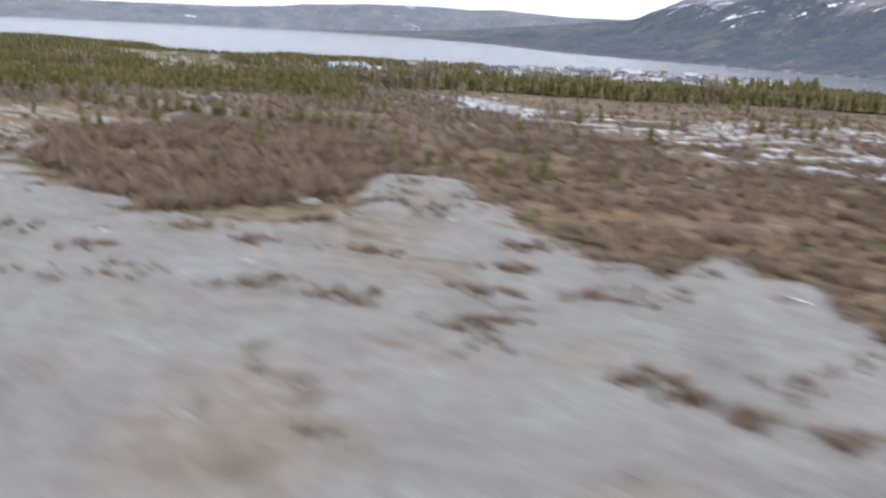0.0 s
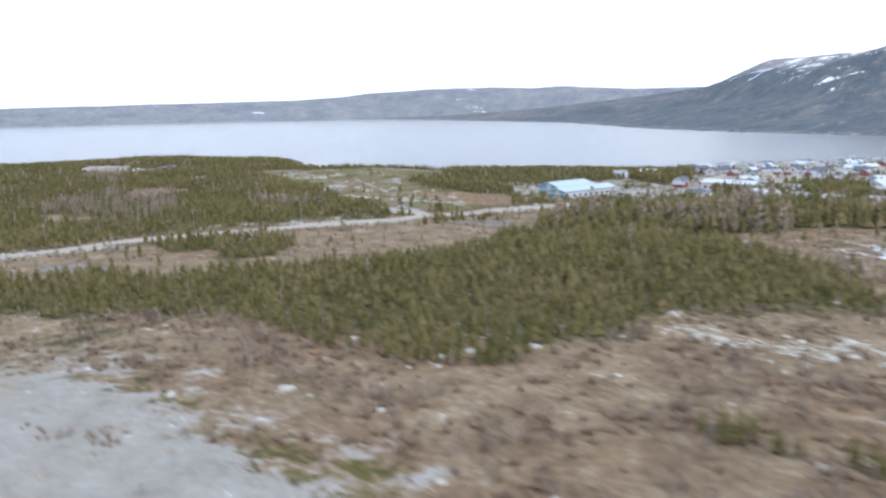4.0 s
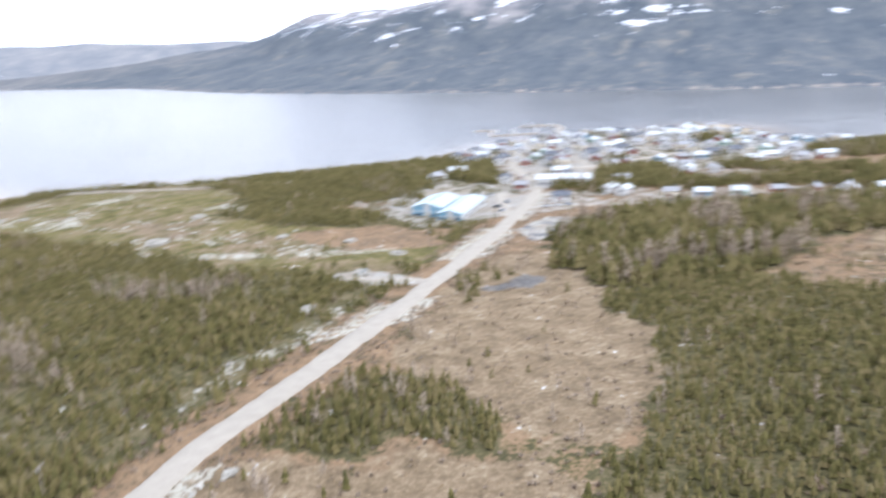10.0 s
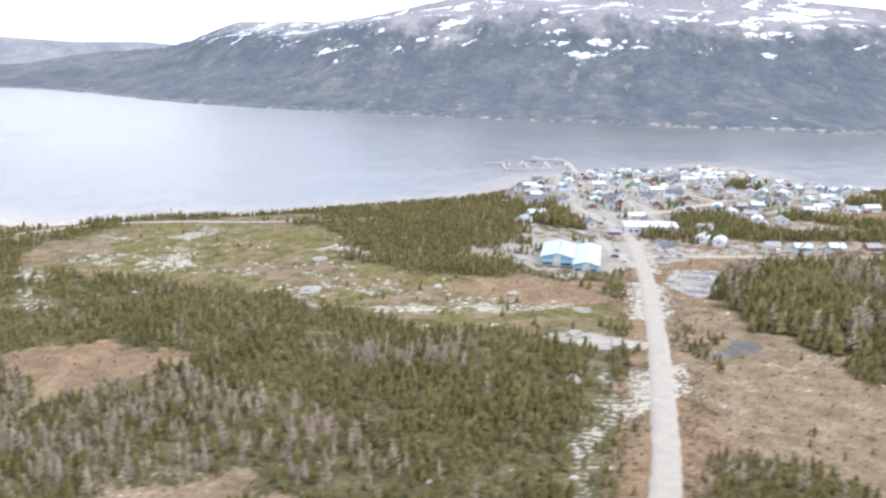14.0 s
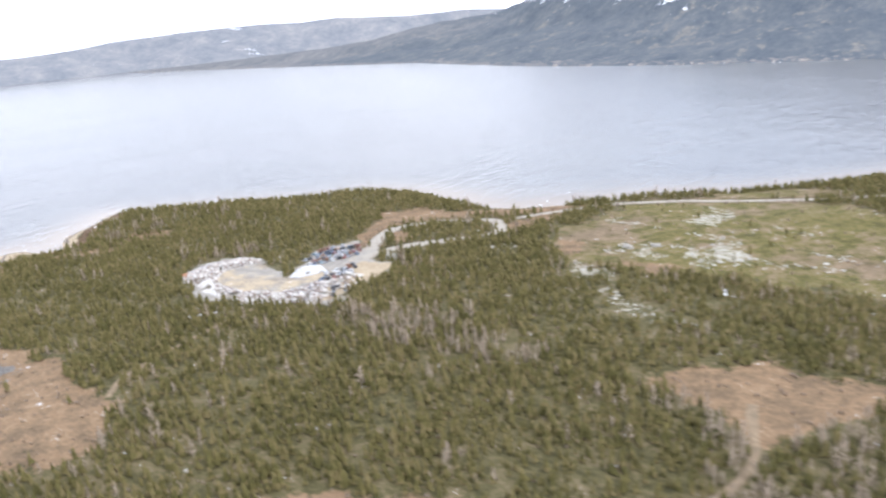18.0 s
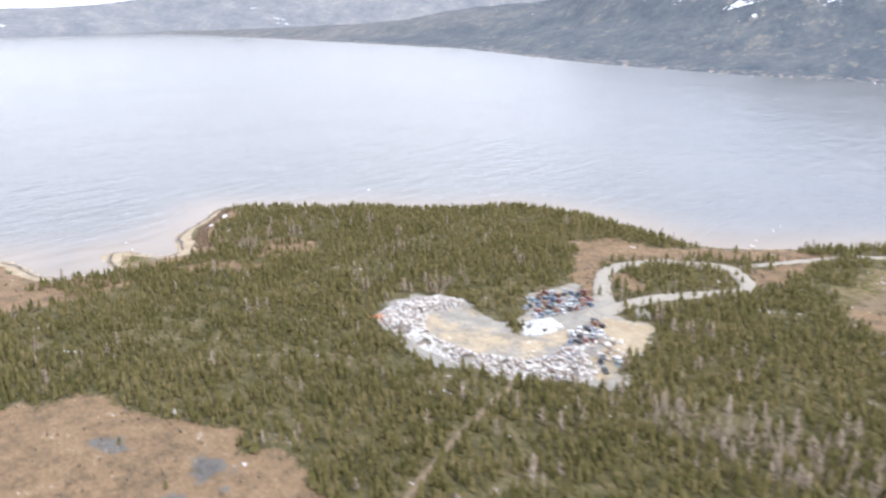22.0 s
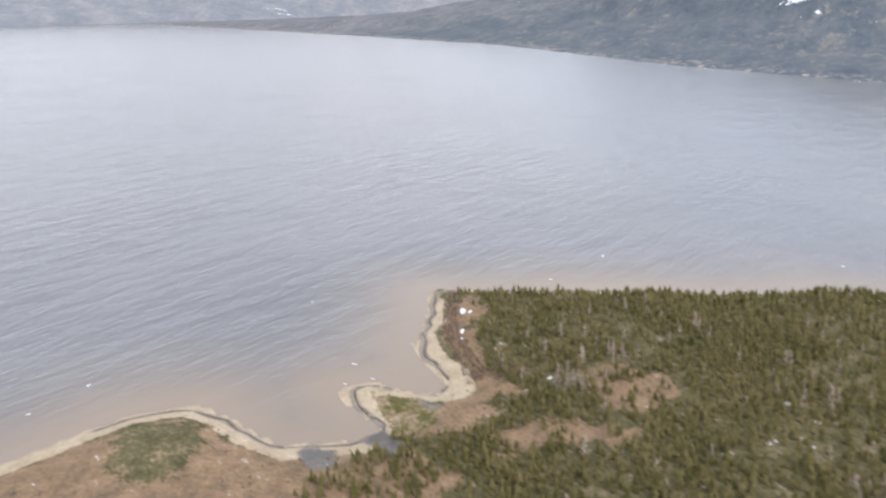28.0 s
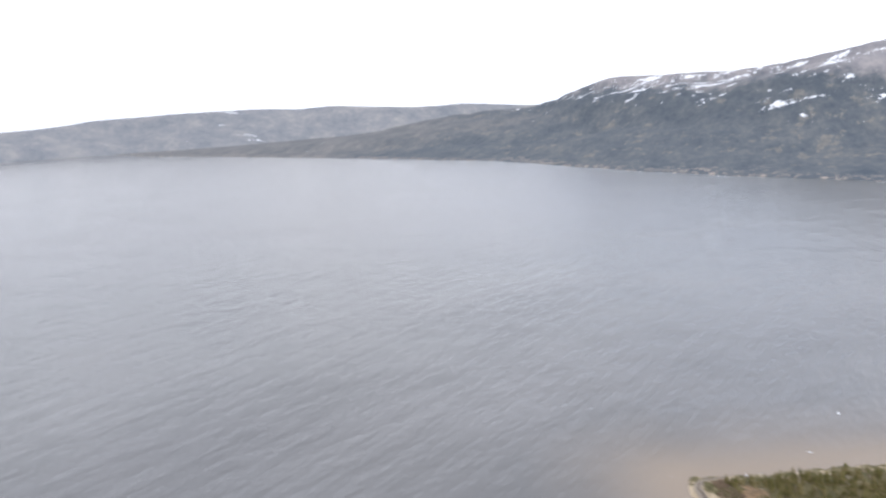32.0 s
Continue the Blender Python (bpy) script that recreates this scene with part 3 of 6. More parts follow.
PADS = [RUBBLE, poly("-152,503 -143,507 -130,499 -119,479 -125,473 -141,481 -149,490"), poly("-62,614 -40,634 0,632 24,608 22,585 -20,552 -50,566"),
        poly("40,606 95,690 130,730 180,770 240,740 210,690 160,660 120,630 85,600"), poly("300,720 340,760 380,765 410,740 370,700 320,690"), poly("60,566 90,590 100,580 75,556")]
TIP_FLOOR = poly("-434,843 -423,845 -424,827 -415,814 -403,806 -388,811 -374,814 -366,819 -372,808 -384,800 -396,795 -404,788 -417,788 -430,797 -439,815 -441,830")
TIP_TRAIL = poly("-489,700 -486,716 -474,729 -454,749 -436,764 -425,774")
BOG_TRAIL = poly("-306,592 -313,586 -317,578 -323,570 -334,564 -347,560 -359,558 -373,552 -386,550 -405,552 -430,558")
SAND_BAR = poly("378,756 418,762 426,735 418,712 396,700 376,704")
SAND_PIT = poly("-372,806 -358,802 -384,768 -395,768 -386,788")


def zone(polys, X, Y, soft=5.0):
    out = np.zeros(X.shape)
    X, Y = (X + (lumps(X, Y, 13, 61) - 0.5) * 13 + (lumps(X, Y, 4.5, 62) - 0.5) * 5, Y + (lumps(X, Y, 13, 63) - 0.5) * 13 + (lumps(X, Y, 4.5, 64) - 0.5) * 5)
    for p in polys:
        near = (X > p[:, 0].min() - 20) & (X < p[:, 0].max() + 20) & (Y > p[:, 1].min() - 20) & (Y < p[:, 1].max() + 20)
        d, _ = line_dist(np.vstack([p, p[:1]]), X[near], Y[near])
        s = np.where(inside(p, X[near], Y[near]), d, -d)
        out[near] = np.maximum(out[near], step(-soft, soft, s))
    return out


VILLAGE = poly("-70,560 -75,640 -20,650 60,690 90,760 140,812 190,835 260,830 302,803 340,770 420,780 430,715 378,690 365,600 340,540 200,560 150,480 90,500 40,545")
SOUTH = np.vstack([[(-400, -400)], MAIN_ROAD[:15], [(100, 590), (340, 540), (900, 420), (900, -400)]])
WOODS_SOUTH = [poly("-262,298 -223,316 -186,316 -160,334 -128,355 -105,375 -85,415 -60,440 -42,432 -33,390 -25,340 -15,285 -26,252 -45,254 -67,253 -82,242 -98,228 -104,217 -113,216 -128,224 -142,240 -165,258 -210,268 -258,278"),
               poly("-227,393 -195,414 -172,403 -170,368 -190,354 -215,372"), poly("-78,424 -62,470 -40,492 -16,506 14,512 36,512 54,498 76,470 100,446 140,424 180,400 120,390 40,405 -40,398"),
               poly("90,470 200,470 420,420 700,380 700,300 400,330 200,380"), poly("-130,440 -112,470 -90,486 -100,470 -118,446")]


# belts of spruce left standing between the rows of houses
BELTS = [poly("126,568 141,520 190,489 240,455 230,430 158,474 127,512 96,546"), poly("125,621 154,606 139,569 100,548 89,562 60,549 52,560 77,580 54,595 64,604 97,601"),
         poly("185,580 200,526 232,500 222,488 181,515 174,570"), poly("266,560 304,556 340,530 330,505 263,517"), poly("292,677 299,641 283,635 265,659"), poly("14,670 70,690 50,655 36,628 24,650")]


def ledge(X, Y):
    """1 on the rock ledges of the heath, with ragged ends."""
    out = np.zeros(X.shape)
    near = (X > -320) & (X < -100) & (Y > 530) & (Y < 830)
    for line, w in LEDGES:
        dist, _ = line_dist(line, X[near] + (lumps(X[near], Y[near], 6, 94) - 0.5) * 6, Y[near] + (lumps(X[near], Y[near], 6, 95) - 0.5) * 6)
        out[near] = np.maximum(out[near], step(w * 1.5, w * 0.5, dist))
    return out


def belt(X, Y):
    return zone(BELTS, X, Y, 3)


def zones(X, Y, d):
    rock = zone(ROCKY, X, Y, 8) * np.where(inside(SOUTH, X, Y) & (Y < 300), 0.95, 1.0)
    rock = rock * (0.72 + 0.4 * lumps(X, Y, 9, 91))
    rock = np.maximum(rock * 0.93, np.maximum(0.74 * ledge(X, Y), 0.47 * zone(HEATH[:1], X, Y, 8) * (lumps(X, Y, 16, 96) > 0.42)))
    grav = np.maximum(0.5 * inside(VILLAGE, X, Y) * (d > 5) * (1 - belt(X, Y)), gravel_zone(X, Y))
    grav = np.maximum(grav, np.maximum(zone([DUMP], X, Y, 3), zone(PADS, X, Y, 4)))
    grav = np.maximum(grav, 0.41 * gravel_zone(X, Y - 24) * (X < -42) * (0.7 + 0.5 * lumps(X, Y, 14, 68)))
    sand = step(16, 6, d + 11 * (lumps(X, Y, 15, 99) - 0.45) * (X < -500)) * (d > -6) * np.maximum(step(-470, -530, X), 0.45) * np.where(X < -600, step(11, 5, d), 1.0) * (1 - 0.62 * zone([SPIT], X, Y, 3))
    sand = np.maximum(sand, zone([SAND_PIT, SAND_BAR], X, Y, 3))
    rd, _ = line_dist(MAIN_ROAD, X, Y)
    wood = zone(WOODS_SOUTH, X, Y, 4)
    rock = np.maximum(rock, step(15, 9, rd) * 0.95 * (lumps(X, Y, 26, 92) > 0.52) * (Y < 600))
    brown = np.maximum(inside(SOUTH, X, Y) * (1 - wood) * (0.5 + 0.42 * lumps(X, Y, 24, 66)), step(20, 9, rd) * 0.75)
    brown = brown * np.where(Y < 300, 0.8, 1.0)
    town = inside(VILLAGE, X, Y) * (d > 4) * 0.5
    town = town * (1 - belt(X, Y))
    sand = np.maximum(sand, np.maximum(0.42 * zone([DUMP], X, Y, 3), 0.54 * zone([TIP_FLOOR], X, Y, 3)))
    straw = np.where((X > 8) & (Y < 150), 0.72, 1.0) * inside(SOUTH, X, Y) * (Y < 330) * (1 - wood) * (np.where(Y < 215, 0.28, 0.1) + np.where(Y < 215, 0.42, 0.72) * lumps(X, Y, 15, 67))
    return (np.maximum(np.maximum(zone(BOGS_TAN, X, Y), 0.5 * zone([SPIT], X, Y, 4)), straw), np.maximum(zone(BOGS_RED, X, Y) * (1 - 0.75 * zone([DARK_MARSH], X, Y, 6)), np.maximum(brown, town)), np.maximum(np.maximum(zone(HEATH, X, Y, 8), zone([SPIT], X, Y, 4)), inside(SOUTH, X, Y) * np.where(Y < 215, 0.85, (1 - wood) * 0.6)), sand, grav, rock, zone(WET, X, Y, 4), np.maximum(0.56 * zone(ICE, X, Y, 6), 0.38 * zone([ICE_FIELD], X, Y, 10)))


xs = np.concatenate([np.arange(-2600, -780, 130), np.arange(-780, 470, 4.0), np.linspace(474, 2600, 40)])
ys = np.concatenate([np.arange(-3600, -60, 300), np.arange(-60, 1124, 4.0)])
ground, gx, gy, gz = grid_mesh("ground", xs, ys, height, M_GROUND)
za = zones(gx, gy, land_dist(gx, gy))
paint(ground, "zone_a", np.stack(za[:4], -1))
paint(ground, "zone_b", np.stack(za[4:], -1))
tagged(ground, "boggy boreal ground with heath, lichen rock and gravel", "ground", kind="structure")


def far_height(X, Y):
    d, _ = line_dist(FAR_SHORE, X, Y)
    c, _ = line_dist(CREST, X, Y)
    h, w = np.zeros(X.shape), np.zeros(X.shape)
    for a, b in zip(CREST[:-1], CREST[1:]):
        n = max(1, int(np.hypot(*(b - a)[:2]) / 60))
        for k in range(n):
            q = a + (b - a) * (k + 0.5) / n
            g = 1 / ((X - q[0]) ** 2 + (Y - q[1]) ** 2 + 45 ** 2) ** 2
            h, w = h + g * q[2], w + g
    h = h / w
    land = inside(np.vstack([FAR_SHORE, [(4600, 5200), (-900, 5200)]]), X, Y)
    r = d / (d + c + 1e-6)
    gully = (lumps(X, Y, 320, 11) - 0.5) * 40 + (lumps(X, Y, 110, 12) - 0.5) * 17 + (lumps(X, Y, 42, 13) - 0.5) * 6
    z = 1.005 * h * (0.5 * np.clip(r / 0.72, 0, 1) ** 1.35 + 0.34 * step(0.45, 0.9, r) + 0.16 * step(0.9, 0.995, r))
    z = z + gully * step(0, 300, d) * (0.25 + 0.75 * step(0, 420, c)) * np.clip(h / 120, 0.1, 1)
    return np.where(land, np.maximum(z, 0) + 1.5 * step(0, 20, d), -4.0)


def hill_height(X, Y):
    """Low barren hills at the head of the lake, round the bay behind the spit."""
    h = np.interp(X, FAR_HILLS[:, 0], FAR_HILLS[:, 1])
    rho = np.hypot(X, Y - 100) + (lumps(X, Y, 420, 14) - 0.5) * 160
    z = h * (0.3 * step(4300, 4420, rho) + 0.7 * step(4380, 4700, rho))
    z = z + ((lumps(X, Y, 240, 15) - 0.5) * 26 + (lumps(X, Y, 80, 16) - 0.5) * 9) * step(4320, 4450, rho) * (1 - 0.8 * step(4560, 4700, rho))
    return np.where(rho < 4290, -4.0, z)


fx = np.concatenate([np.arange(-620, 2500, 22.0), np.linspace(2520, 4000, 20)])
fy = np.arange(240, 4420, 24.0)
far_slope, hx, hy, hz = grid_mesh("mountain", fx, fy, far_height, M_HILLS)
tagged(far_slope, "wooded mountain with haze-tinted slopes, barren top and snow patches across the lake", "mountain", kind="structure")
far_hills, _, _, _ = grid_mesh("hills", np.arange(-3300, 2700, 30.0), np.arange(2700, 4880, 24.0), hill_height, M_HAZY_TUNDRA)
tagged(far_hills, "low barren hazy hills at the head of the lake", "hills", kind="structure")

wx = np.concatenate([np.linspace(-4800, -800, 30), np.arange(-780, 480, 10.0), np.linspace(500, 4800, 40)])
wy = np.concatenate([np.linspace(-200, 560, 10), np.arange(570, 1240, 10.0), np.linspace(1260, 4900, 50)])
water, wxv, wyv, _ = grid_mesh("water", wx, wy, lambda X, Y: 0 * X, M_WATER)
wd = -land_dist(wxv, wyv)
sh = step(95, 0, wd) * (0.4 + 0.6 * step(50, 0, wd))
paint(water, "shallow", np.stack([sh, sh, sh, sh], -1))
tagged(water, "wide grey lake with small wind waves, brown near shore", "lake", kind="structure")


def ribbon(name, pts, width, label, category, lift=0.35, material=None, wander=0.0):
    """A road laid over the ground, crowned, with ragged gravel edges."""
    p = [pts[0]]
    for a, b in zip(pts[:-1], pts[1:]):
        n = max(1, int(np.hypot(*(b - a)) / 4))
        p += [a + (b - a) * (k + 1) / n for k in range(n)]
    p = np.array(p)
    for _ in range(6):
        p[1:-1] = (p[:-2] + 2 * p[1:-1] + p[2:]) / 4
    t = np.gradient(p, axis=0)
    t /= np.linalg.norm(t, axis=1)[:, None]
    nrm = np.stack([-t[:, 1], t[:, 0]], -1)
    rs = np.random.RandomState(len(pts))
    p = p + nrm * ((lumps(p[:, 0], p[:, 1], 7, 93) - 0.5) * wander)[:, None]
    off = np.array([-0.62, -0.5, -0.22, 0, 0.22, 0.5, 0.62]) * width
    zc = height(p[:, 0], p[:, 1])
    for _ in range(10):
        zc[1:-1] = (zc[:-2] + 2 * zc[1:-1] + zc[2:]) / 4
    rows = []
    ends = np.clip(np.minimum(np.arange(len(p)), np.arange(len(p))[::-1]) / 4.0, -0.1, 1.0)
    for k, o in enumerate(off):
        oo = o + (rs.rand(len(p)) - 0.5) * (0.8 if k in (0, 1, 5, 6) else 0.1)
        q = p + nrm * oo[:, None]
        zz = np.maximum(height(q[:, 0], q[:, 1]) * 0.5 + zc * 0.5, height(q[:, 0], q[:, 1])) + lift * (-1.5 if k in (0, 6) else 1 if k in (1, 5) else 1.25) * ends
        rows.append(np.column_stack([q, zz]))
    v = np.stack(rows, 1)
    m = len(off)
    i = np.arange(len(p) * m).reshape(len(p), m)
    f = np.stack([i[:-1, :-1], i[:-1, 1:], i[1:, 1:], i[1:, :-1]], -1).reshape(-1, 4)[:, ::-1]
    return tagged(mesh_object(name, v.reshape(-1, 3), f, material or M_ROAD, smooth=True), label, category, kind="structure")


ribbon("road", MAIN_ROAD + np.array([0.5, -0.6]), 7.4, "pale gravel road through bog and forest", "road")
ribbon("road_loop", TIP_ROAD, 7.2, "gravel track looping to the waste tip", "track", 0.45)
ribbon("road_coast", COAST_ROAD, 4.5, "narrow gravel track along the lake shore", "track", 0.4)
ribbon("road_pad", poly("-121,472 -127,480 -136,489 -145,497"), 5.0, "short gravel spur to a turning place", "track", 0.3)
ribbon("path_bog", BOG_TRAIL, 2.6, "trodden brown trail between the trees", "trail", 0.12, M_TRAIL)
ribbon("path_tip", TIP_TRAIL, 2.1, "trodden sandy trail through spruces to the tip", "trail", 0.12, M_TRAIL)
VILLAGE_LANES = ((poly("5,571 28,556 52,540 71,513 83,491 120,461 160,430"), 5), (poly("91,655 114,640 150,632 193,627 234,611 290,585 340,560"), 6), (poly("114,706 148,707 202,722 247,745 300,750"), 6),
                               (poly("202,722 214,700 211,688 193,627"), 5), (poly("148,707 140,670 124,640"), 5), (poly("-20,556 -8,570 10,600 22,610"), 6), (poly("178,780 215,812 250,812 285,790"), 5))
LANES = [line for line, w in VILLAGE_LANES]
for k, (line, w) in enumerate(VILLAGE_LANES):
    ribbon("road_village_%d" % (k + 1), line, w, "pale gravel village lane between houses", "road", 0.3)



# ---- woods ----
def cone_tree(tiers, sides, seed):
    """Ragged spruce of unit height: stacked skirts with drooping tips."""
    rs = np.random.RandomState(seed)
    v, f = [], []
    for k in range(tiers):
        z0 = 0.10 + 0.74 * k / tiers
        z1 = min(1.0, z0 + 1.45 / tiers) if k < tiers - 1 else 1.0
        r = 0.25 * (1 - 0.76 * k / tiers) * rs.uniform(0.85, 1.15)
        b = len(v)
        v.append((rs.uniform(-.01, .01), rs.uniform(-.01, .01), z1))
        a0 = rs.uniform(0, 6.28)
        for s in range(sides):
            rr = r * (1.1 if s % 2 else 0.55) * rs.uniform(0.75, 1.25)
            a = a0 + 6.283 * s / sides
            v.append((rr * math.cos(a), rr * math.sin(a), z0 + rs.uniform(-.03, .03) + (0 if s % 2 else 0.04)))
        f += [(b, b + 1 + s, b + 1 + (s + 1) % sides) for s in range(sides)]
    return np.array(v), np.array(f)


def twig_tree(n, seed, spread=0.25, up=0.3):
    """Leafless larch or birch of unit height: a thin stem with many bare twigs."""
    rs = np.random.RandomState(seed)
    v = [(0.012, 0, 0), (-0.008, 0.01, 0), (-0.008, -0.01, 0), (0, 0, 1.0)]
    f = [(0, 1, 3), (1, 2, 3), (2, 0, 3)]
    for k in range(n):
        z = 0.12 + 0.8 * (k + rs.rand()) / n
        a, L = rs.uniform(0, 6.28), spread * (1.12 - z) * rs.uniform(0.7, 1.3)
        b = len(v)
        c, s = math.cos(a), math.sin(a)
        w = 0.04
        v += [(-s * w, c * w, z), (s * w, -c * w, z - 0.02), (c * L, s * L, z + up * L + rs.uniform(-.02, .05))]
        f.append((b, b + 1, b + 2))
        q = rs.uniform(0.35, 0.7)
        b = len(v)
        v += [(c * L * q, s * L * q, z), (c * L * q + s * w, s * L * q - c * w, z + 0.02), (c * L * .8 - s * L * .5, s * L * .8 + c * L * .5, z + 0.09)]
        f.append((b, b + 1, b + 2))
    return np.array(v), np.array(f)


def bush(n, seed):
    """Low leafless shrub, one metre high: a fan of bare stems."""
    rs = np.random.RandomState(seed)
    v, f = [], []
    for k in range(n):
        a, t = rs.uniform(0, 6.28), rs.uniform(0.1, 0.9)
        L, b = rs.uniform(0.6, 1.05), len(v)
        c, s = math.cos(a), math.sin(a)
        w, o = 0.05, rs.uniform(0, 0.3)
        v += [(c * o - s * w, s * o + c * w, 0), (c * o + s * w, s * o - c * w, 0), (c * L * t, s * L * t, L * (1.05 - 0.55 * t))]
        f.append((b, b + 1, b + 2))
    return np.array(v), np.array(f)


def stone(seed):
    rs = np.random.RandomState(seed)
    v = [(rs.uniform(-.15, .15), rs.uniform(-.15, .15), rs.uniform(.22, .4))]
    for zz, rr in ((0.17, 0.4), (-0.2, 0.55)):
        v += [(rr * math.cos(a) * rs.uniform(.7, 1.3), rr * math.sin(a) * rs.uniform(.7, 1.3), zz * rs.uniform(.7, 1.3)) for a in np.arange(6) * 1.047]
    f = [(0, 1 + s, 1 + (s + 1) % 6) for s in range(6)]
    for s in range(6):
        a, b = 1 + s, 1 + (s + 1) % 6
        f += [(a, a + 6, b + 6), (a, b + 6, b)]
    return np.array(v), np.array(f)


def scatter(name, kinds, P, scale, material, label, category, squash=1.0, tilt=0.04, seed=5):
    """Many copies of a few shapes as one mesh."""
    rs = np.random.RandomState(seed)
    which = rs.randint(0, len(kinds), len(P))
    V, F, base = [], [], 0
    for k, (v, f) in enumerate(kinds):
        q = P[which == k]
        s = scale[which == k]
        n = len(q)
        if not n:
            continue
        a = rs.uniform(0, 6.283, n)
        c, si = np.cos(a)[:, None], np.sin(a)[:, None]
        wide = rs.uniform(0.8, 1.25, n)[:, None] * squash
        x = (v[None, :, 0] * c - v[None, :, 1] * si) * wide
        y = (v[None, :, 0] * si + v[None, :, 1] * c) * wide
        z = np.repeat(v[None, :, 2], n, 0)
        x = x + z * rs.normal(0, tilt, n)[:, None]
        y = y + z * rs.normal(0, tilt, n)[:, None]
        w = np.stack([x, y, z], -1) * s[:, None, None] + q[:, None, :]
        V.append(w.reshape(-1, 3))
        F.append((f[None] + (np.arange(n) * len(v))[:, None, None] + base).reshape(-1, 3))
        base += n * len(v)
    if V:
        return tagged(mesh_object(name, np.concatenate(V), np.concatenate(F), material), label, category, kind="stuff")


def sites(x0, x1, y0, y1, gap, seed):
    rs = np.random.RandomState(seed)
    X, Y = np.meshgrid(np.arange(x0, x1, gap), np.arange(y0, y1, gap))
    X, Y = X + rs.uniform(-.55, .55, X.shape) * gap, Y + rs.uniform(-.55, .55, Y.shape) * gap
    return X.ravel(), Y.ravel(), rs


def open_land(X, Y):
    d = land_dist(X, Y)
    r1, _ = line_dist(MAIN_ROAD, X, Y)
    r2, _ = line_dist(TIP_ROAD, X, Y)
    r3, _ = line_dist(COAST_ROAD, X, Y)
    z = zones(X, Y, d)
    return d, np.minimum(r1 - 9, np.minimum(r2 - 4, r3 - 3)), z


LARCH_ZONES = [poly("-322,566 -306,556 -288,538 -274,518 -262,495 -255,473 -269,463 -300,488 -347,522 -332,545"), poly("-346,624 -330,609 -317,588 -332,594"), poly("-345,545 -326,610 -290,580 -265,528 -258,482 -280,462 -322,506"), poly("-329,566 -305,574 -263,534 -276,503 -247,476 -272,466 -312,490 -332,535"),
               poly("-222,556 -176,514 -190,496 -228,528"), poly("-394,738 -344,668 -352,648 -392,694"), poly("-400,752 -349,700 -361,684 -404,720"), poly("-320,572 -268,530 -254,499 -256,462 -330,500"),
               poly("-500,985 -470,995 -460,985 -500,965"), poly("-445,860 -425,880 -400,880 -410,868")]
MID_HEATH_WOOD = poly("-43,738 35,757 60,720 34,690 -36,624 -96,636 -90,684")
GREEN_STRIP = poly("-130,760 -108,740 -156,664 -190,676")
MARSH = poly("-700,1040 -640,1040 -590,990 -556,972 -520,1000 -505,1060 -490,1090 -520,1110 -620,1060")


SPRUCE_ROW = poly("-84,186 -70,173 -60,168 -48,167 -40,164 -33,157 -22,156 -15,153 -5,147")
YOUNG_STAND = poly("-36,239 -45,254 -26,252 -15,285 -4,240 -9,218 -31,204")
FRONT_ROW = poly('5,577 52,547 75,522 88,497 122,468 162,436 176,448 140,484 114,512 94,540 76,562 40,584')


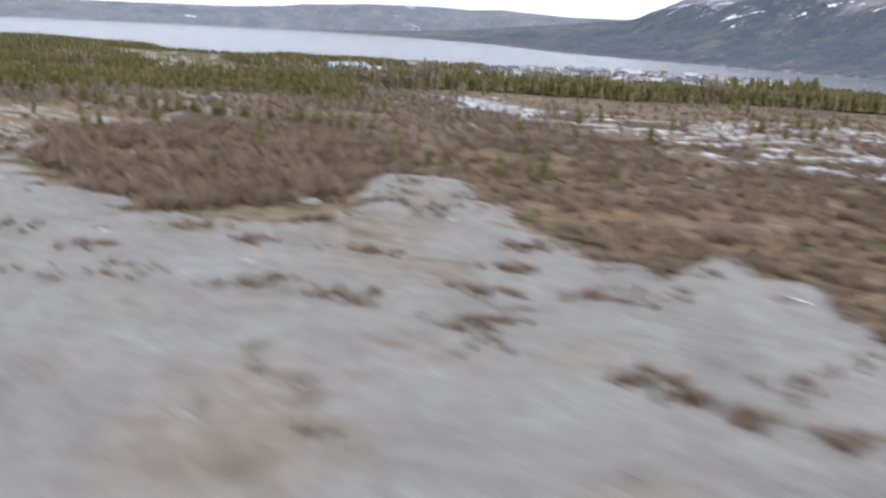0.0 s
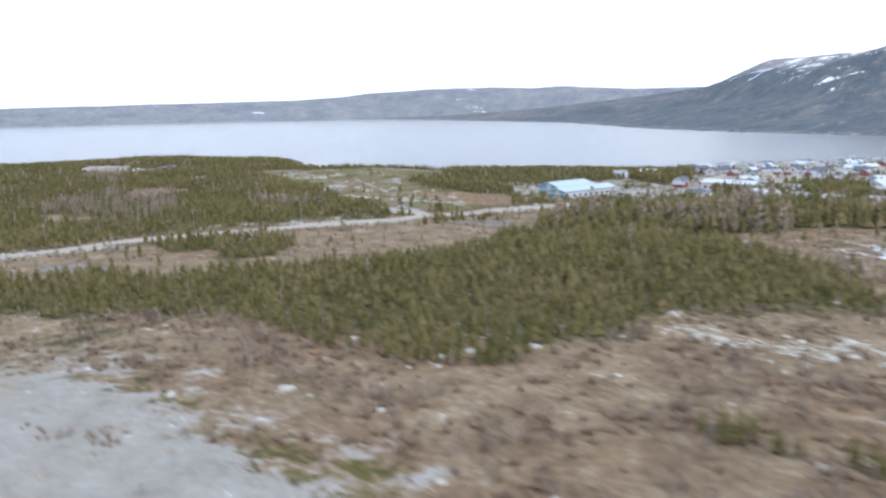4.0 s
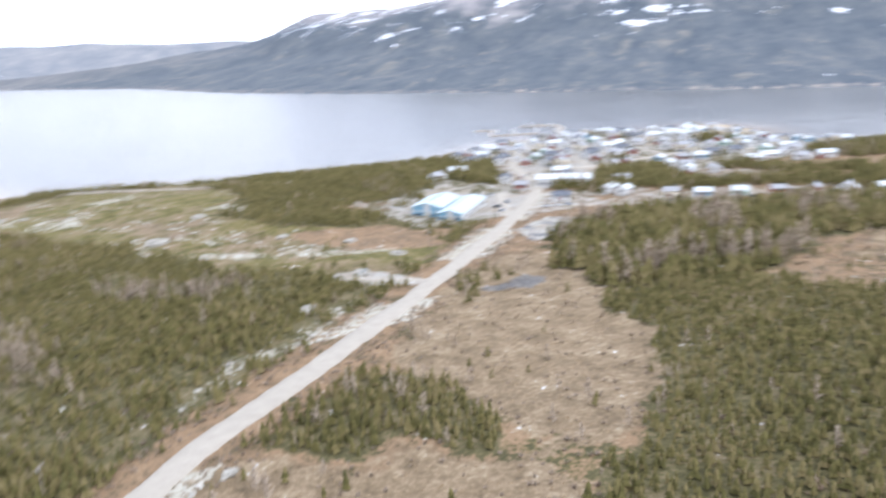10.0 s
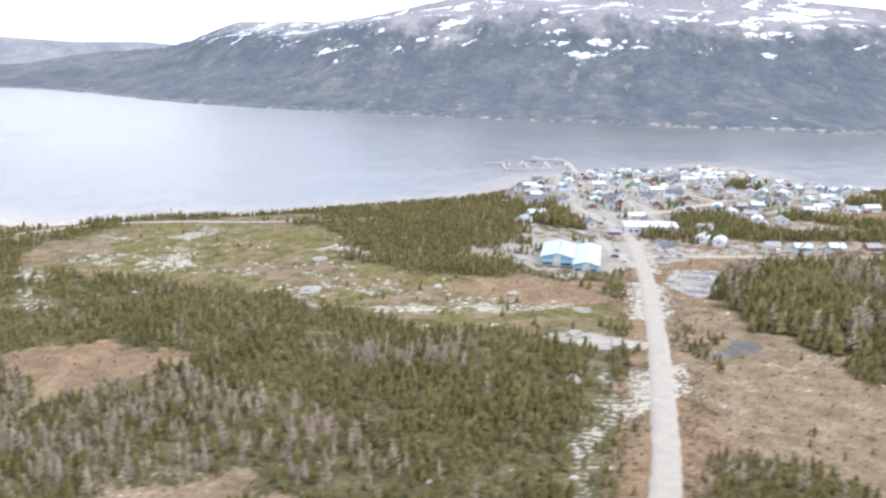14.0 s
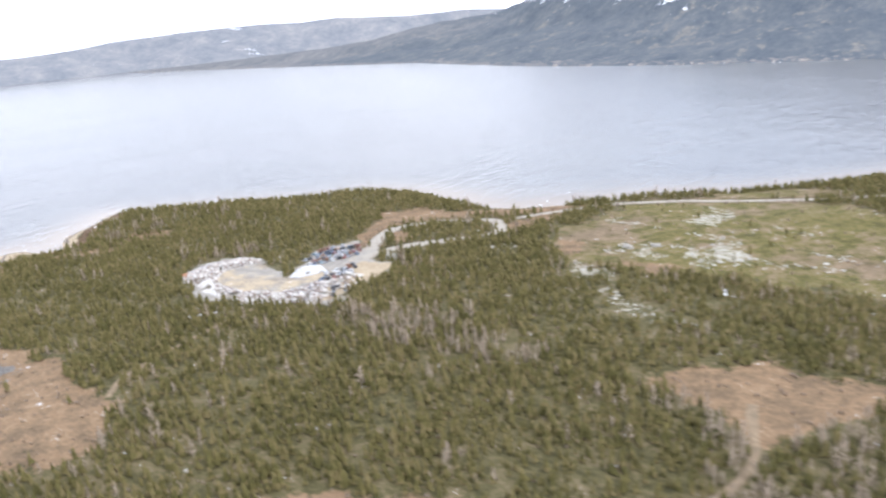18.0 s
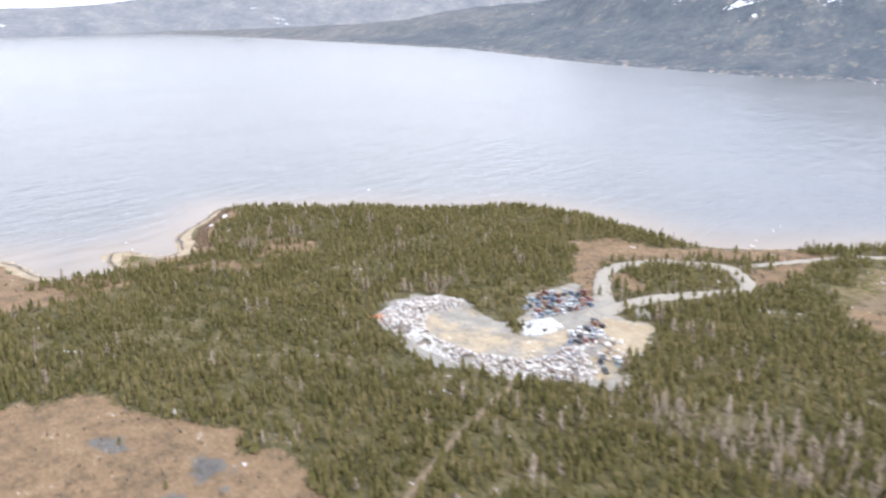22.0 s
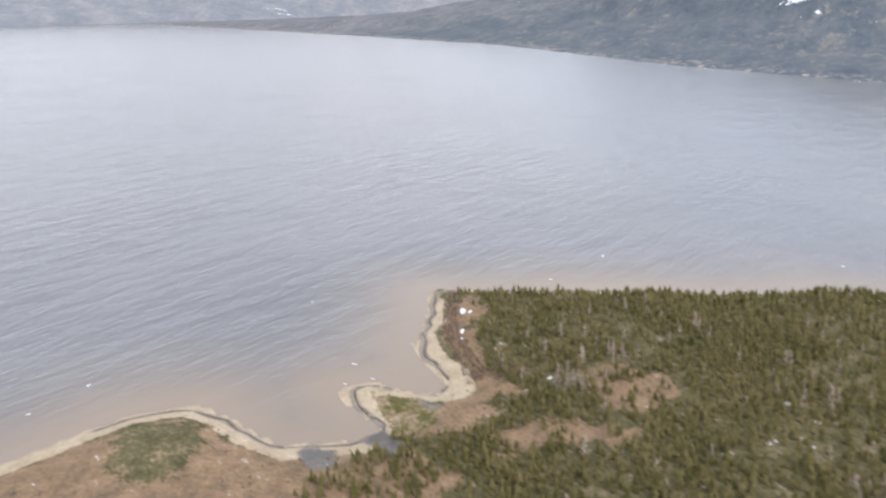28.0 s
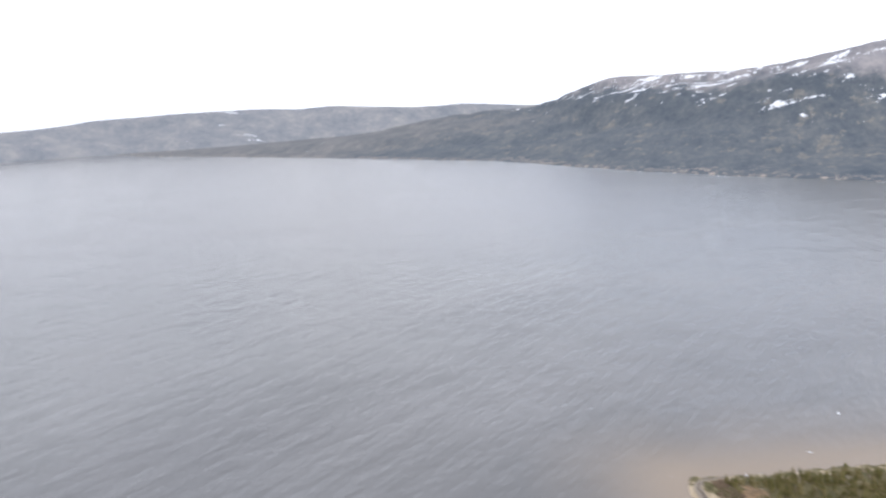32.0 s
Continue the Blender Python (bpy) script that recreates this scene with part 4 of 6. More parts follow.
def forest():
    kinds = [cone_tree(3, 7, s) for s in (1, 2, 3, 4, 5, 6)]
    X, Y, rs = sites(-1050, 640, 100, 1100, 2.42, 8)
    d, road, z = open_land(X, Y)
    fray = lumps(X, Y, 14, 31) * 0.5 + lumps(X, Y, 40, 32) * 0.5
    opened = np.maximum.reduce([z[0], zone(BOGS_RED, X, Y), z[2] * 0.97, z[4], z[5] * 0.8, z[6], z[7]])
    p = 0.93 * np.clip((0.72 + 0.5 * (fray - 0.5) - opened) / 0.6, 0.0, 1.0) ** 1.2 + 0.004 + 0.02 * (z[2] > 0.5) * (lumps(X, Y, 9, 83) > 0.7)
    thin = lumps(X, Y, 22, 77) * 0.6 + lumps(X, Y, 8, 79) * 0.4
    p = p * np.where(thin > 0.57, 0.5, 1.0)
    south = inside(SOUTH, X, Y)
    w = zone(WOODS_SOUTH, X, Y, 4)
    p = np.where(south, np.where(w > 0.5, 0.9, 0.008 + 0.05 * (lumps(X, Y, 20, 78) > 0.68)), p)
    p = np.where((z[4] > 0.25) & ~inside(VILLAGE, X, Y), 0.0, p)
    p = np.where(zone(WOODS_SOUTH[2:3], X, Y, 4) > 0.5, np.where((lumps(X, Y, 13, 46) > 0.42) | (Y > 440), 0.9, 0.3), p)
    row, _ = line_dist(SPRUCE_ROW, X, Y)
    p = np.where(inside(YOUNG_STAND, X, Y), np.maximum(p, 0.3 * (lumps(X, Y, 7, 43) > 0.4)), p)
    p = np.where(row < 6, 0.0, p)
    p = np.where(inside(VILLAGE, X, Y), 0.3 * (lumps(X, Y, 16, 40) > 0.72), p)
    tall = belt(X, Y) > 0.5
    p = np.where(tall, 0.95, p)
    p = np.where(zone([MID_HEATH_WOOD], X, Y, 4) > 0.5, 0.95, p)
    p = np.where(zone([GREEN_STRIP], X, Y, 4) > 0.5, 0.0, p)
    shore_belt = (d < 55) & (d > 8) & (X > -130) & ~inside(VILLAGE, X, Y) & (z[2] < 0.5)
    p = np.where(shore_belt, 0.85, p)
    p = np.where((d < 7) | (road < -2.5) | ((road < 1.5) & (rs.rand(len(X)) < 0.8)), 0.0, p)
    lane = np.minimum.reduce([line_dist(w, X, Y)[0] for w in LANES] + [line_dist(w, X, Y)[0] + 3.2 for w in (TIP_TRAIL, BOG_TRAIL)])
    p = np.where(np.hypot(X + 209, Y - 862) < 8, 0.9, p)
    p = np.where((lane < 5) | inside(FRONT_ROW, X, Y), 0.0, p)
    p = np.where(inside(MARSH, X, Y) & ((d < 26) | (X < -575)), 0.0, p)
    p = np.where((X < -585) & (Y > 900) & (d < 60), 0.0, p)
    p = np.where(zone([SHORE_SPRUCES], X, Y, 4) > 0.5, 0.6, p)
    p = np.where(zone(POINT_BOGS, X, Y, 8) > 0.3, np.maximum(p, 0.3 * (lumps(X, Y, 7, 44) > 0.35)), p)
    keep = rs.rand(len(X)) < p
    keep &= ~(((X < -760) | (X > 340)) & (rs.rand(len(X)) < 0.4))
    X, Y, fray = X[keep], Y[keep], fray[keep]
    lz = zone(LARCH_ZONES, X, Y, 10)
    opens = inside(SOUTH, X, Y) & (zone(WOODS_SOUTH, X, Y, 4) < 0.5) & (belt(X, Y) < 0.3) & (line_dist(SPRUCE_ROW, X, Y)[0] > 5)
    larch = rs.rand(len(X)) < np.where(lz > 0.5, 0.6 - 0.35 * (lumps(X, Y, 12, 52) < 0.42), np.where(opens | (zone(WOODS_SOUTH[2:3], X, Y, 4) > 0.5) & (lumps(X, Y, 19, 47) > 0.62), 0.5, 0.006 + 0.05 * (lumps(X, Y, 26, 51) > 0.72)))
    drop = (lz > 0.5) & (rs.rand(len(X)) < 0.15)
    X, Y, fray, larch = X[~drop], Y[~drop], fray[~drop], larch[~drop]
    h = 2.9 + 3.2 * rs.rand(len(X)) ** 1.7 + 1.6 * (fray - 0.5)
    h = h * np.where(inside(SOUTH, X, Y), np.where(zone(WOODS_SOUTH[2:4], X, Y, 3) > 0.5, 1.75, 0.9), 1.0) * np.where(belt(X, Y) > 0.5, 1.5, 1.0)
    Z = height(X, Y) - 0.1
    P = np.column_stack([X, Y, Z])
    return P, h, larch, kinds


FOREST_P, FOREST_H, FOREST_LARCH, SPRUCE_KINDS = forest()
LARCH_KINDS = [twig_tree(26, s, 0.29, 0.5) for s in (1, 2, 3)]
# the trees that the flight passes nearest become things of their own below
NEAR_BOXES = ((-262, -200, 268, 318), (-330, -255, 455, 520), (-400, -330, 560, 620))
near_one = np.zeros(len(FOREST_P), bool)
rs_near = np.random.RandomState(3)
for x0, x1, y0, y1 in NEAR_BOXES:
    inb = (FOREST_P[:, 0] > x0) & (FOREST_P[:, 0] < x1) & (FOREST_P[:, 1] > y0) & (FOREST_P[:, 1] < y1)
    near_one |= inb & (rs_near.rand(len(FOREST_P)) < 95 / max(1, inb.sum()))
mass = ~near_one
scatter("spruce_forest", SPRUCE_KINDS, FOREST_P[mass & ~FOREST_LARCH], FOREST_H[mass & ~FOREST_LARCH], M_SPRUCE, "dense yellowish green spruce forest on boggy ground", "forest")
scatter("larch_stand", LARCH_KINDS, FOREST_P[mass & FOREST_LARCH], FOREST_H[mass & FOREST_LARCH] * np.where(FOREST_P[mass & FOREST_LARCH][:, 1] < 300, 0.75, 1.45), M_LARCH, "leafless grey-brown larch trees among the spruces", "trees")


def undergrowth():
    bushes = [bush(26, s) for s in (1, 2, 3)]
    S1 = poly("-46,100 -47,116 -42,135 -38,150 -30,156 -16,158 -5,146 2,125 1,112 -1,93 -3,84 -10,80 -20,79 -26,82 -35,88 -40,93")
    X, Y, rs = sites(-200, 170, 20, 300, 1.25, 18)
    d, road, z = open_land(X, Y)
    g = z[4]
    dense = zone([S1], X, Y, 6) > 0.5
    clump = lumps(X, Y, 11, 71) * 0.6 + lumps(X, Y, 4, 72) * 0.4
    east = (X > 8) & (Y < 150)
    p = np.where(dense, 0.85 * (clump > 0.22), np.where(clump > np.where(east, 0.4, 0.6), np.where(east, 0.5, 0.3), 0.03))
    p = np.where((z[5] > 0.5) & ~dense, p * 0.3, p)
    fringe = gravel_zone(X, Y + 22) < 0.5
    p = np.where(g > 0.5, np.where(fringe, 0.75, 0.3) * (clump > np.where(fringe, 0.655, 0.76)), p)
    p = np.where(z[7] > 0.5, 0, p)
    keep = rs.rand(len(X)) < p
    X, Y = X[keep], Y[keep]
    s = rs.uniform(1.0, 2.3, len(X)) * np.where(gravel_zone(X, Y) > 0.5, 0.55, 1.0) * np.where(zone([S1], X, Y, 6) > 0.5, 1.15, 0.8)
    scatter("shrub_thicket", bushes, np.column_stack([X, Y, height(X, Y) - 0.05]), s, M_SHRUB, "low leafless red-brown shrubs beside the gravel", "shrubs", squash=1.3, tilt=0.1)
    # low clumps on the worn bank of the gravel
    rc = np.random.RandomState(29)
    spots = poly("-2,68,2.2 -8,56,1.8 8,56,1.6 16,55,2.2 7,49,1.8 -2,53,1.6 1,85,2 5,82,2.6 -7,78,2 -12,70,1.4 15,39,1.3 17,37,1.2 20,35.5,1.1 24,34,1.1 11,62,1.5 -18,74,1.8 -24,66,1.2 13,70,1.8 -84,120,2 -76,112,1.6 -66,112,2 -95,132,2.2")
    q = np.repeat(spots, 22, 0)
    q[:, :2] += rc.normal(0, 0.6, (len(q), 2)) * q[:, 2:] * np.array([1.35, 0.8])
    scatter("bank_shrubs", bushes, np.column_stack([q[:, :2], height(q[:, 0], q[:, 1]) - 0.05]), rc.uniform(0.35, 0.95, len(q)), M_SHRUB, "low brown shrub clumps on the gravel bank", "shrubs", squash=1.5, tilt=0.15)
    # bare birch and willow scrub standing in clumps behind the gravel
    X, Y, rs = sites(-215, 150, 110, 330, 2.2, 27)
    d, road, z = open_land(X, Y)
    clump = lumps(X, Y, 16, 84) * 0.6 + lumps(X, Y, 5, 85) * 0.4
    p = np.where((clump > 0.45) & inside(SOUTH, X, Y), 0.62, 0.04)
    p = np.where((z[4] > 0.3) | (z[7] > 0.4) | (z[5] > 0.6) | (z[0] > 0.6) | (zone(WOODS_SOUTH[:1], X, Y, 3) > 0.7) | (zone([S1], X, Y, 4) > 0.4), 0, p)
    keep = rs.rand(len(X)) < p
    X, Y = X[keep], Y[keep]
    scatter("birch_scrub", [twig_tree(18, s, 0.42, 0.9) for s in (7, 8, 9)], np.column_stack([X, Y, height(X, Y) - 0.05]), rs.uniform(1.2, 3.2, len(X)), M_BRUSH, "bare grey-brown birch scrub behind the gravel", "shrubs", squash=1.1, tilt=0.1)
    # brush along the road, bogs and trails
    X, Y, rs = sites(-620, 200, 300, 1080, 2.4, 19)
    d, road, z = open_land(X, Y)
    clump = lumps(X, Y, 12, 73) * 0.6 + lumps(X, Y, 5, 74) * 0.4
    edge = np.exp(-((np.maximum.reduce([z[0], z[1], z[2]]) - 0.4) / 0.3) ** 2)
    p = 0.5 * edge * (clump > 0.45) + 0.8 * ((road > -3) & (road < 7)) * (clump > 0.33) + 0.10 * (z[1] > 0.5) + 0.1 * (z[2] > 0.5) * (clump > 0.5)
    p = np.where((z[4] > 0.4) | (road < -3) | (d < 5), 0, p)
    keep = rs.rand(len(X)) < p
    X, Y = X[keep], Y[keep]
    scatter("brush", bushes, np.column_stack([X, Y, height(X, Y) - 0.05]), rs.uniform(0.6, 1.6, len(X)), M_BRUSH, "leafless grey-brown brush along road and bog edges", "shrubs", squash=1.2, tilt=0.1)
    # sedge tussocks on the bogs
    X, Y, rs = sites(-620, 170, 120, 1020, 2.2, 20)
    d, road, z = open_land(X, Y)
    clump = lumps(X, Y, 8, 75)
    p = np.where((z[0] > 0.5) & (z[6] < 0.4) & (road > -2), np.where(clump > 0.45, 0.8, 0.25), 0.0)
    keep = rs.rand(len(X)) < p
    X, Y = X[keep], Y[keep]
    scatter("bog_tussocks", [bush(9, s) for s in (5, 6)], np.column_stack([X, Y, height(X, Y) - 0.05]), rs.uniform(0.3, 0.75, len(X)), M_SEDGE, "dry straw-coloured sedge tussocks on the bog", "grass", squash=2.0, tilt=0.1)


def stones():
    kinds = [stone(s) for s in range(1, 6)]
    X, Y, rs = sites(-560, 130, 60, 960, 2.6, 23)
    d, road, z = open_land(X, Y)
    clump = lumps(X, Y, 7, 81) * 0.5 + lumps(X, Y, 18, 82) * 0.5
    p = 0.42 * (z[5] > 0.58) * (clump > 0.42) + 0.05 * (zone(HEATH, X, Y, 8) > 0.4) * (clump > 0.56) + 0.008 * (gravel_zone(X, Y) > 0.3) + 0.002 * (z[0] < 0.3)
    p = p + 0.10 * inside(SOUTH, X, Y) * (Y < 270) * (clump > 0.6)
    p = np.where((road < -3) | (d < 3) | inside(VILLAGE, X, Y), 0, p)
    keep = rs.rand(len(X)) < p
    X, Y = X[keep], Y[keep]
    s = 0.4 + 2.0 * rs.rand(len(X)) ** 3.5
    s = np.where(gravel_zone(X, Y) > 0.3, np.minimum(s, 0.8), s)
    # small rubble strewn thickly along the ledges
    lx, ly, rl = sites(-315, -110, 545, 812, 1.35, 97)
    keep = rl.rand(len(lx)) < 0.45 * (ledge(lx, ly) > 0.45) * (lumps(lx, ly, 4, 98) > 0.42)
    X, Y, s = np.append(X, lx[keep]), np.append(Y, ly[keep]), np.append(s, 0.35 + 1.1 * rl.rand(keep.sum()) ** 2.5)
    # the stones by the airstrip are single things
    single = inside(SOUTH, X, Y) & (Y < 285) & (s > 0.55)
    meshes = []
    for k, (v, f) in enumerate(kinds):
        o = mesh_object("stone", v, f, M_STONE)
        meshes.append(o.data)
        bpy.data.objects.remove(o)
    for k, (x, y, q) in enumerate(zip(X[single][:290], Y[single][:290], s[single][:290])):
        o = tagged(new("stone", meshes[k % 5]), "pale lichen-covered stone lying in low shrubs", "stone", "stones by the airstrip")
        o.matrix_basis = pose(x, y, float(height(np.array([x]), np.array([y]))[0]) + 0.02, 0, 0, k * 47) @ Matrix.Diagonal((q * 1.3, q * 1.1, q, 1))
    rest = np.ones(len(X), bool)
    rest[np.flatnonzero(single)[:290]] = False
    X, Y, s = X[rest], Y[rest], s[rest]
    scatter("lichen_stones", kinds, np.column_stack([X, Y, height(X, Y) + 0.02]), s, M_STONE, "pale lichen-covered stones lying on the heath", "stones", squash=1.25, tilt=0.2)


def rubble_field():
    """Broken grey rock and dark spoil dumped beside the village road."""
    X, Y, rs = sites(-50, 20, 490, 545, 1.5, 71)
    keep = (zone([RUBBLE], X, Y, 2) > 0.5) & (rs.rand(len(X)) < 0.75) & (lumps(X, Y, 8, 72) > 0.3)
    X, Y = X[keep], Y[keep]
    dark = lumps(X, Y, 7, 73) > 0.5
    kinds = [stone(s) for s in range(11, 15)]
    for sel, m, label in ((dark, M_SPOIL, "dark grey spoil heaped beside the village road"), (~dark, M_STONE, "pale broken rock dumped beside the village road")):
        scatter("rock_rubble", kinds, np.column_stack([X[sel], Y[sel], height(X[sel], Y[sel])]), rs.uniform(0.5, 1.9, sel.sum()), m, label, "rubble", squash=1.2, tilt=0.3)


M_SPOIL = plain("dark_spoil", (0.20, 0.20, 0.205), 0.9, 0.3, 0.6)
M_BRUSH = leafy("grey_brush", ((0.15, (0.20, 0.155, 0.118)), (0.5, (0.29, 0.23, 0.175)), (0.85, (0.38, 0.31, 0.24))))
M_SEDGE = leafy("dry_sedge", ((0.15, (0.30, 0.21, 0.12)), (0.5, (0.42, 0.31, 0.185)), (0.85, (0.52, 0.41, 0.27))))
undergrowth()
stones()
rubble_field()



# ---- village, vehicles and fixtures ----
M_WHITE = plain("white_siding", (0.64, 0.635, 0.62), 0.6, 0.08, 0.8)
M_CREAM = plain("cream_siding", (0.60, 0.54, 0.43), 0.6, 0.1, 0.8)
M_BLUE = plain("pale_blue_siding", (0.30, 0.42, 0.52), 0.6, 0.1, 0.8)
M_GREEN = plain("pale_green_siding", (0.36, 0.46, 0.40), 0.6, 0.1, 0.8)
M_REDW = plain("red_brown_siding", (0.30, 0.12, 0.09), 0.65, 0.15, 0.8)
M_ROOFG = plain("grey_shingle", (0.34, 0.34, 0.35), 0.8, 0.15, 1.2)
M_ROOFD = plain("dark_shingle", (0.13, 0.14, 0.16), 0.8, 0.2, 1.2)
M_ROOFW = plain("white_sheet_roof", (0.58, 0.61, 0.61), 0.5, 0.06, 0.3)
M_ROOFS = plain("pale_teal_roof", (0.47, 0.56, 0.59), 0.55, 0.06, 0.3)
M_SHEETB = plain("blue_cladding", (0.24, 0.44, 0.58), 0.5, 0.12, 0.5)
M_PANE = plain("window_glass", (0.06, 0.08, 0.10), 0.08, 0.2, 0.5)
M_WOODG = plain("weathered_timber", (0.27, 0.23, 0.19), 0.85, 0.25, 2)
M_CONC = plain("pale_concrete", (0.55, 0.54, 0.51), 0.85, 0.12, 0.5)
M_TYRE = plain("tyre_rubber", (0.03, 0.03, 0.03), 0.8, 0.2, 3)
M_STEEL = plain("galvanised_steel", (0.45, 0.46, 0.47), 0.4, 0.1, 3, 0.8)
M_ORANGE = plain("orange_plastic", (0.75, 0.20, 0.07), 0.5, 0.1, 2)
PAINTS = [plain("car_paint_" + n, c, 0.3, 0.06, 2) for n, c in (("white", (0.72, 0.73, 0.74)), ("silver", (0.42, 0.44, 0.47)), ("blue", (0.15, 0.19, 0.26)), ("red", (0.30, 0.12, 0.10)), ("black", (0.05, 0.05, 0.06)), ("teal", (0.29, 0.37, 0.41)), ("rust", (0.28, 0.14, 0.08)))]


def box(x0, x1, y0, y1, z0, z1, bm=None, bevel=0.0):
    bm = bm or bmesh.new()
    v = [bm.verts.new((x, y, z)) for z in (z0, z1) for x, y in ((x0, y0), (x1, y0), (x1, y1), (x0, y1))]
    fs = [bm.faces.new([v[i] for i in q]) for q in ((3, 2, 1, 0), (4, 5, 6, 7), (0, 1, 5, 4), (1, 2, 6, 5), (2, 3, 7, 6), (3, 0, 4, 7))]
    if bevel:
        es = {e for f in fs for e in f.edges}
        bmesh.ops.bevel(bm, geom=list(es), offset=bevel, segments=1, affect="EDGES")
    return bm


def prism(profile, axis, a, b, bm=None):
    """A closed outline swept from a to b; axis 0: outline in y, z; axis 1: outline in x, z."""
    bm = bm or bmesh.new()
    put = (lambda t, p: (t, p[0], p[1])) if axis == 0 else (lambda t, p: (p[0], t, p[1]))
    lo, hi = [bm.verts.new(put(a, p)) for p in profile], [bm.verts.new(put(b, p)) for p in profile]
    n = len(profile)
    bm.faces.new(lo[::-1])
    bm.faces.new(hi)
    for i in range(n):
        bm.faces.new((lo[i], lo[(i + 1) % n], hi[(i + 1) % n], hi[i]))
    bmesh.ops.recalc_face_normals(bm, faces=bm.faces)
    return bm


def tube(r, z0, z1, n=8, r2=None, bm=None, x=0.0, y=0.0):
    bm = bm or bmesh.new()
    r2 = r if r2 is None else r2
    lo = [bm.verts.new((x + r * math.cos(6.283 * i / n), y + r * math.sin(6.283 * i / n), z0)) for i in range(n)]
    hi = [bm.verts.new((x + r2 * math.cos(6.283 * i / n), y + r2 * math.sin(6.283 * i / n), z1)) for i in range(n)]
    bm.faces.new(lo[::-1])
    bm.faces.new(hi)
    for i in range(n):
        bm.faces.new((lo[i], lo[(i + 1) % n], hi[(i + 1) % n], hi[i]))
    return bm


def put_at(ob, x, y, turn=0.0, lift=0.0):
    ob.matrix_basis = pose(x, y, float(height(np.array([x]), np.array([y]))[0]) + lift, 0, 0, turn)
    return ob


def house(L, W, H, wall, roof, label, porch):
    """Gabled house, long side along x, standing on its block foundation."""
    h = tagged(new("house"), label, "house", "houses of the village")
    part("foundation", box(-L / 2 - .05, L / 2 + .05, -W / 2 - .05, W / 2 + .05, -1.6, 0.45), M_CONC, h)
    rise = W * 0.28
    w = part("wall", prism([(-W / 2, 0.4), (W / 2, 0.4), (W / 2, H), (0, H + rise), (-W / 2, H)], 0, -L / 2, L / 2), wall, h)
    e = 0.5
    k = rise / (W / 2)
    for s in (1, -1):
        pr = [(0, H + rise + 0.02), (s * (W / 2 + e), H - e * k + 0.02), (s * (W / 2 + e), H - e * k + 0.2), (0, H + rise + 0.22)]
        part("roof", prism(pr, 0, -L / 2 - e, L / 2 + e), roof, h)
    ch = part("chimney", box(L * .18, L * .18 + .6, -.5, .1, H + rise - .6, H + rise + 1.0), M_ROOFD, h, "dark metal chimney")
    part("chimney_cap", box(L * .18 - .1, L * .18 + .7, -.6, .2, H + rise + 1.0, H + rise + 1.1), M_STEEL, ch)
    for x in (-L * .32, L * .08, L * .34):
        for s in (1, -1):
            wn_ = part("window", box(x - .65, x + .65, s * W / 2 - .04, s * W / 2 + .06, 1.4, 2.5), M_PANE, h, "dark window pane")
            part("sill", box(x - .75, x + .75, s * W / 2 - .03, s * W / 2 + s * .14, 1.28, 1.39), M_WHITE, wn_, "white window sill")
    for s in (1, -1):
        part("window", box(s * L / 2 - .04, s * L / 2 + .06, -.7, .7, 1.4, 2.5), M_PANE, h, "dark window pane")
    dr = part("door", box(-L * .14 - .45, -L * .14 + .45, -W / 2 - .08, -W / 2 + .03, 0.45, 2.45), M_REDW, h, "dark red door")
    part("door_handle", box(-L * .14 + .28, -L * .14 + .36, -W / 2 - .16, -W / 2 - .08, 1.4, 1.5), M_STEEL, dr)
    part("step", box(-L * .14 - .9, -L * .14 + .9, -W / 2 - 1.5, -W / 2 - .1, -1.0, 0.35), M_WOODG, h, "grey timber doorstep")
    if porch:
        part("porch", prism([(-W / 2 - 2.0, 0.3), (-W / 2, 0.3), (-W / 2, 3.0), (-W / 2 - 2.0, 2.5)], 0, L * .1, L * .42), wall, h)
    return h


HOUSE_KINDS = [house(9.5, 6.8, 3.0, M_WHITE, M_ROOFG, "white-sided wooden house with grey shingle roof", True),
               house(10, 7, 3.0, M_WHITE, M_ROOFD, "white-sided bungalow with dark shingle roof", False),
               house(8.5, 6.6, 4.4, M_CREAM, M_ROOFG, "cream two-storey wooden house with grey roof", True),
               house(9.5, 6.8, 3.0, M_BLUE, M_ROOFW, "pale blue wooden house with light sheet roof", False),
               house(8.8, 7, 3.0, M_GREEN, M_ROOFW, "pale green wooden house with light sheet roof", True),
               house(8, 6.2, 2.9, M_REDW, M_ROOFG, "red-brown wooden house with grey roof", False),
               house(11.5, 7, 3.0, M_WHITE, M_ROOFW, "long white house with pale sheet roof", False)]
for k, h in enumerate(HOUSE_KINDS):
    put_at(h, *((98, 583, -38), (35, 572, -30), (78, 526, -42), (90, 513, -45), (104, 499, -45), (116, 483, -40), (73, 569, 20))[k], 0.9)
NEAR_STREETS = poly("112,686 98,707 116,756 178,767 221,768 199,729 241,730 256,722 236,705 253,693 300,714 268,690 262,671 330,706 352,713 213,646 236,641 212,629 "
                    "135,473 148,462 162,449 175,438 84,574 253,622 226,592 246,581 258,564 193,547 190,531 232,542 250,535 303,631 308,652")
FAR_STREETS = poly("146,663 162,688 144,684 127,684 133,699 152,727 133,729 119,724 172,730 167,713 197,710 188,694 182,663 176,646 215,678 10,668 270,655 285,672 290,692 318,728 150,750 200,790 "
                   "225,805 245,790 262,770 280,748 165,655 335,655 330,620 285,610 270,590 300,570 320,590 180,602 160,560 205,560")
rs_h = np.random.RandomState(12)
